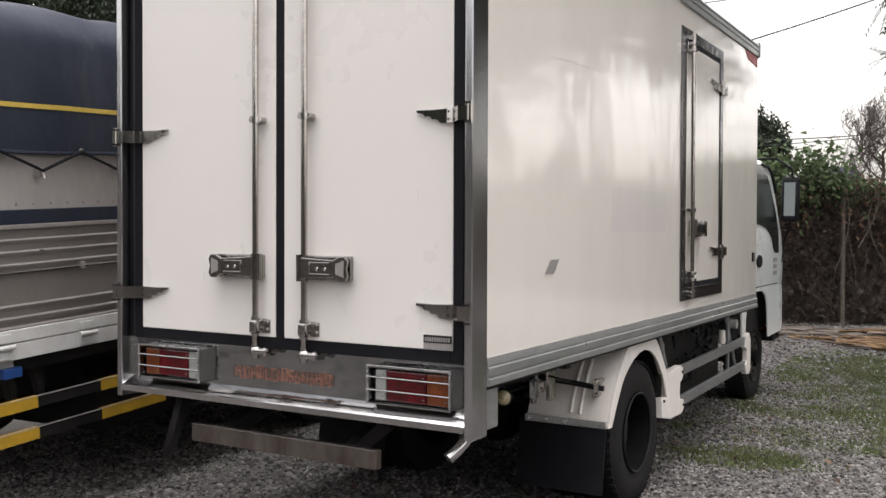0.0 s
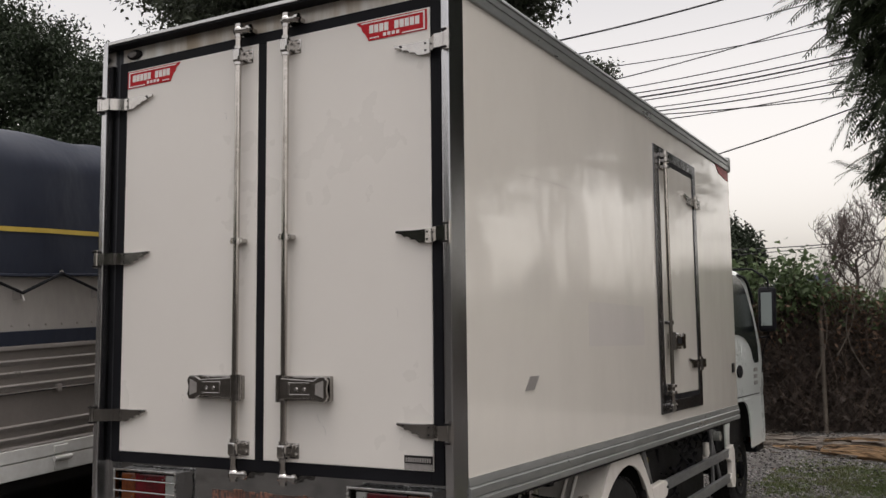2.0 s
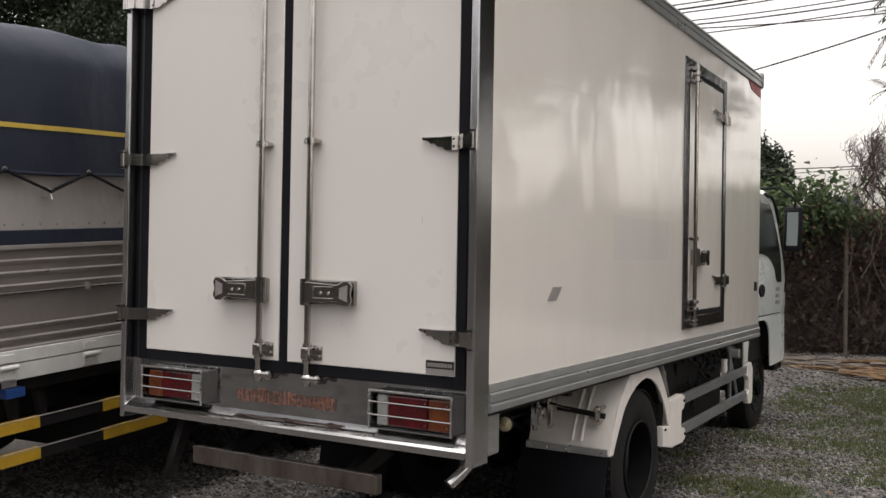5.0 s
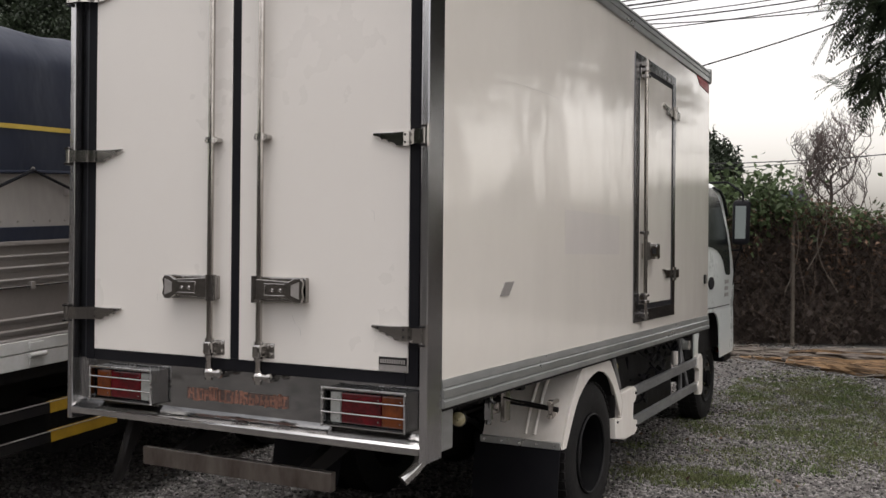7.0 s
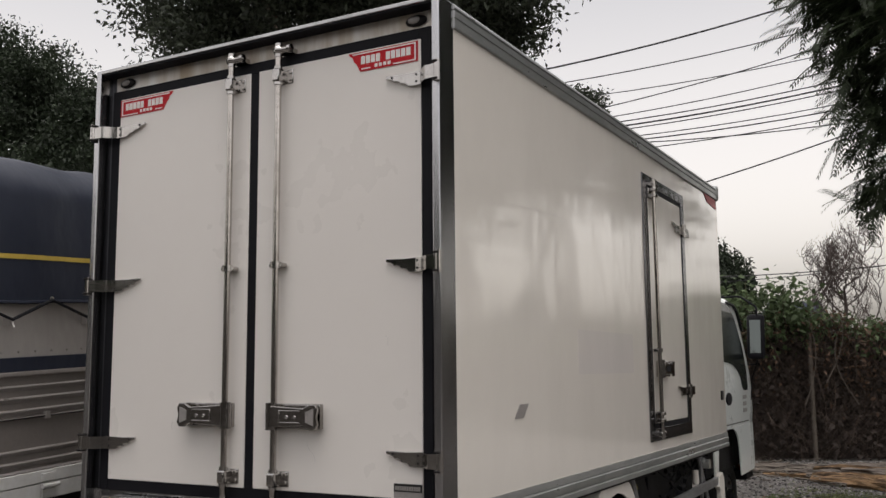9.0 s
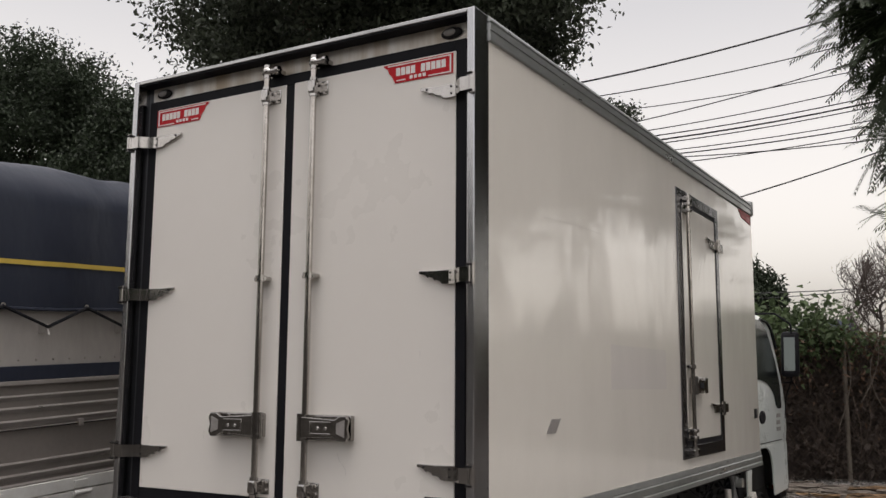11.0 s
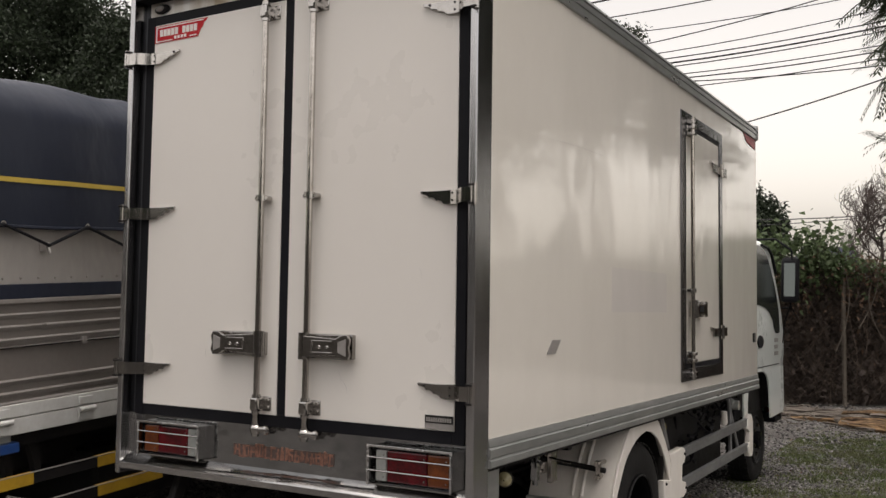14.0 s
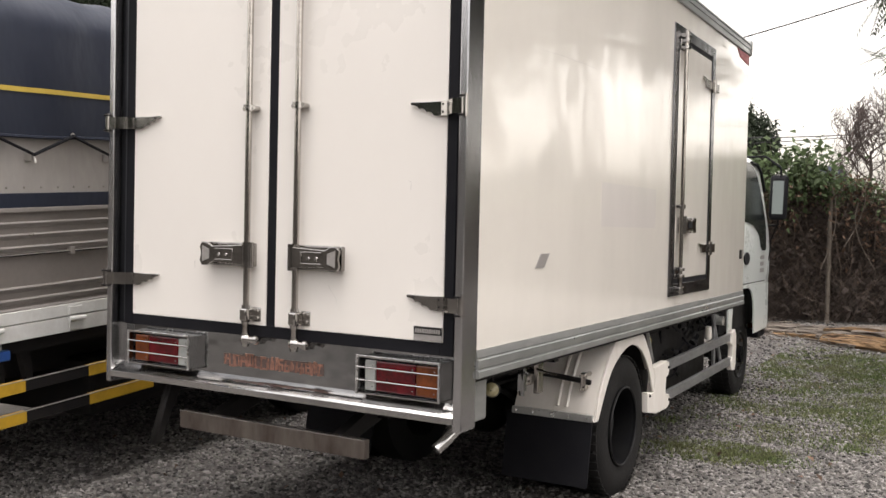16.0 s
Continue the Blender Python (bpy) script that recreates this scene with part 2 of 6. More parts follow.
def tube(bm, pts, r, seg=8):
    """A bent round bar through points, rings joined end to end."""
    pts = [Vector(p) for p in pts]
    rings = []
    for i, p in enumerate(pts):
        d = (pts[min(i + 1, len(pts) - 1)] - pts[max(i - 1, 0)]).normalized()
        side = d.cross(Vector((0.31, 0.17, 0.93))).normalized()
        up = side.cross(d)
        rad = r(i / (len(pts) - 1)) if callable(r) else r
        rings.append([bm.verts.new(p + rad * (math.cos(2 * math.pi * k / seg) * side + math.sin(2 * math.pi * k / seg) * up)) for k in range(seg)])
    for a, b in zip(rings, rings[1:]):
        for k in range(seg):
            bm.faces.new((a[k], a[(k + 1) % seg], b[(k + 1) % seg], b[k]))
    bm.faces.new(rings[0][::-1])
    bm.faces.new(rings[-1])
    return bm


def lathe(bm, profile, centre, axis="x", seg=48):
    """Turns a closed profile of (along the axis, radius) about an axis through centre."""
    c = Vector(centre)
    rings = []
    for w, r in profile:
        ring = []
        for k in range(seg):
            a = 2 * math.pi * k / seg
            u, v = r * math.cos(a), r * math.sin(a)
            ring.append(bm.verts.new(c + Vector({"x": (w, u, v), "y": (u, w, v), "z": (u, v, w)}[axis])))
        rings.append(ring)
    for i in range(len(rings)):
        a, b = rings[i], rings[(i + 1) % len(rings)]
        for k in range(seg):
            bm.faces.new((a[k], a[(k + 1) % seg], b[(k + 1) % seg], b[k]))
    bmesh.ops.recalc_face_normals(bm, faces=bm.faces[:])
    return bm


def mesh_of(bm, name, smooth=True):
    me = bpy.data.meshes.new(name)
    bm.normal_update()
    lay = bm.faces.layers.int.get("flat")
    soft = [smooth and not f[lay] for f in bm.faces]
    bm.faces.layers.int.remove(lay)
    bm.to_mesh(me)
    bm.free()
    if smooth:
        me.set_sharp_from_angle(angle=radians(35))
    me.polygons.foreach_set("use_smooth", soft)
    return me


def part(name, bm, material, parent=None, label="", smooth=True):
    ob = new(name, mesh_of(bm, name, smooth))
    ob.data.materials.append(M[material] if isinstance(material, str) else material)
    if parent is not None:
        ob.parent = parent
    if label:
        tagged(ob, label)
    return ob


def B():
    bm = bmesh.new()
    bm.faces.layers.int.new("flat")
    return bm


# ---- the box truck: rear doors in the plane y = 0, right wall in the plane x = 0 ----
CX, TOP, W = -0.9375, 2.945, 1.875


def mx(x):
    return 2 * CX - x


def hook_hinge(parent, tip, knuckle, z, h=0.058):
    """A strap hinge with a stepped, pointed blade that wraps the post."""
    s = 1 if knuckle > tip else -1
    length = abs(knuckle - tip)
    def u(f):
        return tip + s * f * length
    blade = [(u(0.01), z + h / 2 - 0.002), (u(0.0), z + h / 2 - 0.008), (u(0.015), z + h / 2 - 0.014), (u(0.07), z + h / 2 - 0.016), (u(0.12), z + 0.008), (u(0.15), z - 0.001),
             (u(0.19), z + 0.001), (u(0.24), z - 0.003), (u(0.27), z - 0.013), (u(0.31), z - 0.012), (u(0.36), z - 0.016), (u(0.40), z - h / 2 + 0.002), (u(0.46), z - h / 2), (u(0.62), z - h / 2), (u(0.62), z + h / 2 - 0.002), (u(0.3), z + h / 2 - 0.004)]
    b = B()
    prism(b, blade if s > 0 else blade[::-1], "y", -0.022, -0.012, 0.002)
    strap = part("hinge", b, "chrome", parent)
    b = B()
    wrap = [(u(0.52), -0.0225), (u(0.62), -0.026), (u(0.80), -0.071), (u(0.99), -0.072), (u(0.99), -0.062), (u(0.83), -0.061), (u(0.66), -0.013), (u(0.52), -0.013)]
    lo = [b.verts.new((x, y, z - h / 2 + 0.001)) for x, y in wrap]
    hi = [b.verts.new((x, y, z + h / 2 - 0.003)) for x, y in wrap]
    b.faces.new(lo)
    b.faces.new(hi)
    for i in range(len(wrap)):
        j = (i + 1) % len(wrap)
        b.faces.new((lo[i], lo[j], hi[j], hi[i]))
    bmesh.ops.recalc_face_normals(b, faces=b.faces[:])
    part("bracket", b, "chrome", strap)
    b = B()
    rod(b, (knuckle, -0.068, z - h / 2 - 0.012), (knuckle, -0.068, z + h / 2 + 0.012), 0.013)
    part("pin", b, "chrome", strap)
    for f, dz in ((0.12, 0.018), (0.55, 0.014), (0.55, -0.014)):
        b = B()
        rod(b, (u(f), -0.021, z + dz), (u(f), -0.026, z + dz), 0.006, 0.004, 8)
        part("rivet", b, "chassis", strap)
    for dz in (-h / 2 - 0.006, h / 2 + 0.004):
        b = B()
        bx(b, min(u(0.93), u(1.03)), max(u(0.93), u(1.03)), -0.086, -0.052, z + dz - 0.004, z + dz + 0.004, 0.002)
        part("pin_washer", b, "chassis", strap)
    return strap


def lock_rod(parent, x, side, z0=0.975, z1=2.862):
    """A full-height locking bar with guides, cam ends and keepers. side: +1 where the guide plates point to +x."""
    b = B()
    rod(b, (x, -0.042, z0), (x, -0.042, z1), 0.0135, seg=16)
    bar = part("locking_bar", b, "rod_steel", parent)
    for z in (z0 + 0.105, z1 - 0.11):
        b = B()
        bx(b, x - 0.02 if side > 0 else x - 0.055, x + 0.055 if side > 0 else x + 0.02, -0.012, -0.003, z - 0.032, z + 0.03, 0.004)
        bx(b, x - 0.021, x + 0.021, -0.062, -0.008, z - 0.03, z + 0.028, 0.009)
        rod(b, (x, -0.042, z + 0.028), (x, -0.042, z + 0.04), 0.019, seg=14)
        rod(b, (x, -0.042, z - 0.042), (x, -0.042, z - 0.03), 0.019, seg=14)
        for dz in (-0.014, 0.016):
            rod(b, (x + side * 0.04, -0.011, z + dz), (x + side * 0.04, -0.02, z + dz), 0.008, 0.006, 8)
        part("guide", b, "chrome", bar)
    z = 1.945
    b = B()
    rod(b, (x, -0.042, z - 0.013), (x, -0.042, z + 0.013), 0.024, seg=18)
    bx(b, x - 0.034, x + 0.034, -0.05, -0.004, z - 0.011, z + 0.011, 0.009)
    rod(b, (x + 0.03 * side, -0.02, z), (x + 0.03 * side, -0.05, z), 0.009, seg=10)
    part("guide_ring", b, "chrome", bar)
    for z, up in ((z0, -1), (z1, 1)):
        b = B()
        rod(b, (x, -0.042, z - 0.03), (x, -0.042, z + 0.03), 0.0165, seg=12)
        lathe(b, [(-0.024, 0.006), (-0.018, 0.018), (-0.004, 0.025), (0.01, 0.022), (0.02, 0.014), (0.045, 0.013), (0.052, 0.02), (0.068, 0.019), (0.074, 0.006)], (x, -0.04, z), seg=16)
        bx(b, x - 0.012, x + 0.06, -0.03, 0.013, z - 0.011, z + 0.011, 0.004)
        part("keeper", b, "chrome", bar)
    return bar


def latch_handle(parent, x0, x1, z, flip):
    """A pressed-steel door handle, pivoted on the locking bar end, with a flared grip. flip: grip at the -x end."""
    b = B()
    zt, zb = z + 0.05, z - 0.05
    bx(b, x0, x1, -0.03, -0.004, zb, zt, 0.006)
    plate = part("handle_plate", b, "handle_dark", parent)
    g = x0 if flip else x1
    s = -1 if flip else 1
    b = B()
    out = [(g - s * 0.24, z + 0.044), (g - s * 0.06, z + 0.034), (g - s * 0.03, z + 0.05), (g, z + 0.05), (g + s * 0.012, z + 0.03),
           (g + s * 0.004, z), (g + s * 0.012, z - 0.03), (g, z - 0.05), (g - s * 0.03, z - 0.05), (g - s * 0.06, z - 0.034), (g - s * 0.24, z - 0.044)]
    prism(b, out, "y", -0.066, -0.052, 0.004)
    lever = part("lever", b, "handle_dark", plate)
    b = B()
    bx(b, min(g - s * 0.175, g - s * 0.075), max(g - s * 0.175, g - s * 0.075), -0.069, -0.05, z - 0.027, z - 0.02, 0.002)
    bx(b, min(g - s * 0.175, g - s * 0.075), max(g - s * 0.175, g - s * 0.075), -0.069, -0.05, z + 0.02, z + 0.026, 0.002)
    bx(b, min(g - s * 0.18, g - s * 0.172), max(g - s * 0.18, g - s * 0.172), -0.069, -0.05, z - 0.027, z + 0.026, 0.002)
    part("rim", b, "chrome", lever)
    b = B()
    prism(b, [(g - s * 0.006, z + 0.034), (g - s * 0.006, z - 0.034), (g - s * 0.045, z - 0.02), (g - s * 0.045, z + 0.02)], "y", -0.0685, -0.06)
    part("grip_pad", b, "grey_patch", lever)
    for f in (0.1, 0.14):
        b = B()
        rod(b, (g - s * f, -0.064, z - 0.002), (g - s * f, -0.073, z - 0.002), 0.009, 0.006, 12)
        part("rivet", b, "steel", lever)
    b = B()
    e = x1 if flip else x0
    rod(b, (e - s * -0.018, -0.045, zb - 0.004), (e - s * -0.018, -0.045, zt + 0.004), 0.024, seg=16)
    part("pivot", b, "handle_dark", plate)
    return plate


def sticker(parent, x0, x1, z0, z1, flip):
    """A red sticker with one ragged slanting end, white border lines and blocks for its print."""
    L = x1 - x0
    def u(f):
        return x1 - f * L if flip else x0 + f * L
    out = [(u(0), z1), (u(1), z1), (u(0.97), z1 - 0.012), (u(0.93), z1 - 0.02), (u(0.915), z0 + 0.045), (u(0.87), z0 + 0.03), (u(0.82), z0), (u(0), z0)]
    b = B()
    prism(b, out if not flip else out[::-1], "y", -0.0105, -0.0075)
    s = part("sticker", b, "sticker_red", parent, "red sticker with white print")
    H = z1 - z0
    def bar(f0, f1, g0, g1):
        b = B()
        a, c = sorted((u(f0), u(f1)))
        bx(b, a, c, -0.0118, -0.0100, z0 + g0 * H, z0 + g1 * H)
        part("print", b, "sticker_white", s)
    bar(0.025, 0.93, 0.885, 0.945)
    bar(0.025, 0.045, 0.05, 0.885)
    bar(0.045, 0.34, 0.05, 0.11)
    bar(0.67, 0.8, 0.09, 0.15)
    letters = 10
    for i in range(letters):
        if i != 5:
            f = 0.1 + i * 0.072
            bar(f, f + 0.058, 0.36, 0.76)
    for i in range(4):
        f = 0.38 + i * 0.062
        bar(f, f + 0.042, 0.1, 0.27)


def tail_lamp(parent, x0, x1, flip):
    z0, z1, yf, yb = 0.812, 0.958, -0.046, 0.012
    b = B()
    bx(b, x0, x1, yf, yb, z1 - 0.004, z1)
    bx(b, x0, x0 + 0.004, yf, yb, z0, z1 - 0.004)
    bx(b, x1 - 0.004, x1, yf, yb, z0, z1 - 0.004)
    bx(b, x0, x1, yf, yb, z0, z0 + 0.004)
    housing = part("lamp_housing", b, "steel", parent)
    b = B()
    for a, c in ((x0 - 0.006, x0), (x1, x1 + 0.006)):
        bx(b, a, c, yf - 0.004, yf + 0.004, z0 - 0.002, z1, 0.0015)
    bx(b, x0 - 0.006, x1 + 0.006, yf - 0.005, yf + 0.004, z1, z1 + 0.006, 0.0015)
    part("front_frame", b, "bright_steel", housing, "bright steel front edge")
    for z in (z0 + 0.105, z0 + 0.055):
        b = B()
        rod(b, (x0 - 0.004, yf - 0.004, z), (x1 + 0.004, yf - 0.004, z), 0.0038, seg=8)
        part("guard_bar", b, "chrome", housing)
    spans = (("clear", 0.03, 0.20), ("red", 0.205, 0.70), ("amber", 0.705, 0.97))
    L = x1 - x0
    b = B()
    bx(b, x0 + 0.02, x1 - 0.01, -0.006, yb, z0 + 0.006, z1 - 0.006, 0.003)
    part("lamp_base", b, "frame_steel", housing)
    for name, f0, f1 in spans:
        a, c = (x1 - f1 * L, x1 - f0 * L) if flip else (x0 + f0 * L, x0 + f1 * L)
        a, c = max(a, x0 + 0.024), min(c, x1 - 0.014)
        b = B()
        bx(b, a, c, -0.03, -0.004, z0 + 0.013, z1 - 0.014, 0.006)
        lens = part(name + "_lens", b, name, housing, name + " plastic lamp lens")
        for zz in (z0 + 0.03, z1 - 0.034):
            b = B()
            rod(b, (c - 0.012, -0.028, zz), (c - 0.012, -0.033, zz), 0.004, 0.003, 8)
            part("screw", b, "steel", lens)
    return housing


M["rim_grey"] = shader("grey painted rim", (0.022, 0.022, 0.023), 0.5, color2=(0.012, 0.012, 0.012), scale=12, spec=0.2)

truck = new("box_truck")
tagged(truck, "white refrigerated box truck with stainless steel rear frame", "truck")

M["ghost"] = shader("faded sticker film", (0.715, 0.678, 0.638), 0.10, color2=(0.69, 0.652, 0.62), scale=1.0, fine=16, bump=0.012, bump_scale=2.4, bump_detail=1.5, rough_var=0.05, stretch=(1, 1, 0.6), coat=1.0, spec=0.6)
M["scuff"] = shader("grey scuff", (0.45, 0.43, 0.41), 0.5, scale=30)

# cargo box walls
b = B()
bx(b, -0.06, 0.0, 0.06, 4.53, 0.95, 2.9)
part("side_panel", b, "side_white", truck, "glossy white gelcoat side panel")
b = B()
bx(b, -W, -W + 0.06, 0.06, 4.53, 0.95, 2.9)
part("side_panel", b, "side_white", truck, "glossy white gelcoat side panel")
b = B()
bx(b, -W + 0.06, -0.06, 4.47, 4.53, 0.95, 2.9)
part("front_panel", b, "side_white", truck)
b = B()
bx(b, -W + 0.02, -0.02, 0.06, 4.52, 2.9, 2.94, 0.01)
part("roof", b, "side_white", truck)
b = B()
bx(b, -W + 0.02, -0.02, 0.05, 4.5, 0.88, 0.95)
part("floor_deck", b, "chassis", truck)


def rail(x_out, x_in):
    """Stepped aluminium top rail with two ribs."""
    s = 1 if x_out > x_in else -1
    prof = [(x_in, 2.845), (x_out + s * 0.003, 2.845), (x_out + s * 0.006, 2.849), (x_out + s * 0.005, 2.882), (x_out + s * 0.001, 2.885), (x_out + s * 0.001, 2.888), (x_out + s * 0.007, 2.890),
            (x_out + s * 0.006, 2.916), (x_out - s * 0.002, 2.919), (x_out - s * 0.002, 2.924), (x_out + s * 0.007, 2.927), (x_out + s * 0.005, 2.938), (x_out - s * 0.004, 2.948), (x_out - s * 0.03, 2.95), (x_in, 2.945)]
    bb = B()
    prism(bb, prof if s > 0 else prof[::-1], "y", 0.06, 4.50)
    return bb


part("top_rail", rail(0.006, -0.08), "alu", truck, "stepped aluminium roof rail")
part("top_rail", rail(-W - 0.006, -W + 0.08), "alu", truck, "stepped aluminium roof rail")
b = B()
bx(b, -0.09, 0.02, 4.49, 4.545, 2.84, 2.966, 0.018)
part("corner_cap", b, "alu", truck)


def sill(x_out, x_in):
    s = 1 if x_out > x_in else -1
    prof = [(x_in, 0.9), (x_out + s * 0.004, 0.9), (x_out + s * 0.010, 0.904), (x_out + s * 0.009, 0.926), (x_out + s * 0.004, 0.930), (x_out, 0.932), (x_out, 0.936),
            (x_out + s * 0.006, 0.939), (x_out + s * 0.007, 0.968), (x_out - s * 0.001, 0.974), (x_out - s * 0.001, 0.977), (x_out + s * 0.002, 0.979), (x_out - s * 0.003, 1.008), (x_in, 1.008)]
    bb = B()
    prism(bb, prof if s > 0 else prof[::-1], "y", 0.06, 4.53)
    return bb


part("bottom_rail", sill(0.006, -0.05), "alu", truck, "grooved aluminium bottom rail")
part("bottom_rail", sill(-W - 0.006, -W + 0.05), "alu", truck, "grooved aluminium bottom rail")

M["header"] = shader("stained aluminium", (0.74, 0.73, 0.71), 0.45, 0.35, color2=(0.42, 0.34, 0.25), scale=9, fine=26, contrast=0.72, stretch=(1, 1, 0.14))

M["dark_reveal"] = shader("dull dark steel", (0.055, 0.058, 0.066), 0.35, 0.5, color2=(0.03, 0.032, 0.036), scale=6, fine=40, stretch=(1, 1, 0.3), contrast=0.5)
# stainless rear surround: posts, header lip, bumper lip
for x0, x1, inner in ((-0.028, 0.004, -0.063), (-W - 0.004, -W + 0.028, -W + 0.053)):
    b = B()
    bx(b, x0, x1, -0.06, 0.06, 0.715, TOP, 0.004)
    post = part("corner_post", b, "post_steel", truck, "bent stainless steel corner post")
    b = B()
    bx(b, min(inner, x0, x1) if inner < x0 else x1, x0 if inner < x0 else inner, 0.012, 0.05, 0.985, 2.92)
    part("reveal", b, "dark_reveal", post)
    b = B()
    bx(b, min(inner, x0, x1) if inner < x0 else x1, x0 if inner < x0 else inner, 0.010, 0.05, 0.76, 0.984)
    part("return_plate", b, "steel", post)
    right = x1 > -0.5
    for i in range(22):
        b = B()
        z = 0.95 + i * 0.09
        xs = x1 if right else x0
        rod(b, (xs - (0.001 if right else -0.001), 0.048, z), (xs + (0.003 if right else -0.003), 0.048, z), 0.0035, 0.0025, 6)
        part("rivet", b, "frame_steel", post)
b = B()
bx(b, -W + 0.028, -0.028, -0.06, 0.05, 2.926, TOP, 0.004)
hlip = part("header_lip", b, "lip_steel", truck)
# thin strip that makes the lip's underside black
b = B()
bx(b, -W + 0.03, -0.03, -0.056, 0.014, 2.920, 2.9255)
part("underside_liner", b, "rubber", hlip, "black underside of the header lip")
b = B()
bx(b, -W + 0.028, -0.028, 0.014, 0.05, 2.80, 2.921)
header = part("header_plate", b, "header", truck, "stained aluminium header plate")
b = B()
prism(b, [(-0.06, 0.742), (-0.06, 0.766), (-0.056, 0.771), (0.012, 0.806), (0.05, 0.806), (0.05, 0.742)], "x", -W + 0.028, -0.028, 0.002)
part("bumper_lip", b, "lip_steel", truck, "bright stainless bumper lip")
b = B()
bx(b, -W + 0.028, -0.028, 0.012, 0.03, 0.79, 0.99)
apron = part("apron", b, "plate_steel", truck, "stainless rear apron with worn copper-coloured lettering")
rnd = random.Random(5)
M["copper"] = shader("worn copper film", (0.30, 0.14, 0.10), 0.6, color2=(0.14, 0.07, 0.05), scale=60, fine=200, contrast=0.8)
b = B()
bx(b, -1.215, -0.671, 0.0105, 0.0125, 0.848, 0.898)
M["copper_film"] = shader("faded copper film", (0.13, 0.09, 0.08), 0.5, 0.3, color2=(0.08, 0.06, 0.055), scale=50, fine=200, contrast=0.8)
part("film", b, "copper_film", apron)
x = -1.21
while x < -0.69:
    w = rnd.uniform(0.014, 0.03)
    z0, z1 = 0.842 + rnd.uniform(0, 0.012), 0.904 - rnd.uniform(0, 0.016)
    lean = rnd.uniform(-0.008, 0.008)
    strokes = [[(x, z0), (x + 0.008, z0), (x + 0.008 + lean, z1), (x + lean, z1)]]
    if rnd.random() < 0.7:
        strokes.append([(x + w - 0.007, z0 + 0.006), (x + w, z0 + 0.006), (x + w, z1 - rnd.uniform(0, 0.03)), (x + w - 0.007, z1 - rnd.uniform(0, 0.02))])
    for zz in (z0, (z0 + z1) / 2, z1 - 0.007):
        if rnd.random() < 0.5:
            strokes.append([(x, zz), (x + w, zz + rnd.uniform(-0.004, 0.004)), (x + w, zz + 0.008), (x, zz + 0.008)])
    b = B()
    for i, st in enumerate(strokes):
        prism(b, st, "y", 0.0085 - 0.0003 * i, 0.0122)
    part("print", b, "copper", apron)
    x += w + rnd.uniform(0.002, 0.007)

# rubber door seals
for x0, x1, z0, z1 in ((-1.822, -1.768, 0.984, 2.848), (-0.118, -0.063, 0.984, 2.848), (-1.768, -0.118, 0.984, 1.037), (-1.768, -0.118, 2.797, 2.848), (-0.974, -0.914, 1.037, 2.797)):
    b = B()
    bx(b, x0, x1, -0.004, 0.02, z0, z1, 0.003)
    part("door_seal", b, "rubber", truck, "black rubber door seal")

# rear doors
for x0, x1, flip in ((-1.766, -0.965, True), (-0.919, -0.106, False)):
    b = B()
    bx(b, x0, x1, -0.008, 0.04, 1.033, 2.802, 0.004)
    door = part("rear_door", b, "door_white", truck, "white gelcoat rear cargo door")
    for z in (1.197 if flip else 1.182, 1.910, 2.640):
        if flip:
            hook_hinge(door, -1.587, -W - 0.004, z)
        else:
            hook_hinge(door, -0.262, 0.0, z)
    if flip:
        latch_handle(door, -1.282, -1.02, 1.33, True)
        lock_rod(door, -1.046, 1)
        sticker(door, -1.762, -1.424, 2.715, 2.795, False)
    else:
        latch_handle(door, -0.812, -0.562, 1.33, False)
        lock_rod(door, -0.785, 1)
        sticker(door, -0.449, -0.118, 2.713, 2.795, True)
        b = B()
        bx(b, -0.233, -0.108, -0.0105, -0.0075, 1.036, 1.09, 0.001)
        plate = part("maker_plate", b, "grey_patch", door, "small grey maker's plate")
        b = B()
        bx(b, -0.232, -0.109, -0.0115, -0.0095, 1.060, 1.089)
        part("dark_band", b, "chassis", plate)
        for k in range(11):
            b = B()
            bx(b, -0.226 + k * 0.0102, -0.2185 + k * 0.0102, -0.0125, -0.011, 1.065, 1.081)
            part("print", b, "grey_patch", plate)

rnd = random.Random(23)
for door_ob in [o for o in truck.children if o.name.startswith("rear_door")]:
    x0, x1 = min(c[0] for c in door_ob.bound_box), max(c[0] for c in door_ob.bound_box)
    for k in range(3):
        x, z = rnd.uniform(x0 + 0.1, x1 - 0.15), rnd.uniform(1.1, 2.6)
        b = B()
        tube(b, [(x, -0.0082, z), (x + rnd.uniform(-0.01, 0.02), -0.0082, z - rnd.uniform(0.005, 0.02)), (x + rnd.uniform(-0.01, 0.03), -0.0082, z - rnd.uniform(0.02, 0.05))], 0.0006, 4)
        part("scuff", b, "scuff", door_ob)

# oval marker lamps in the header
for x in (-0.135, mx(-0.135)):
    b = B()
    m = Matrix.Translation((x, 0.008, 2.884)) @ Matrix.Diagonal((1.9, 0.5, 0.9, 1))
    bmesh.ops.create_uvsphere(b, u_segments=20, v_segments=10, radius=0.026, matrix=m)
    lamp = part("marker_lamp", b, "chassis", header)
    b = B()
    m = Matrix.Translation((x - 0.005, -0.001, 2.885)) @ Matrix.Diagonal((1.3, 0.5, 0.7, 1))
    bmesh.ops.create_uvsphere(b, u_segments=16, v_segments=8, radius=0.022, matrix=m)
    part("lens", b, "grey_patch", lamp)

tail_lamp(truck, -0.465, -0.098, False)
tail_lamp(truck, -1.745, -1.375, True)

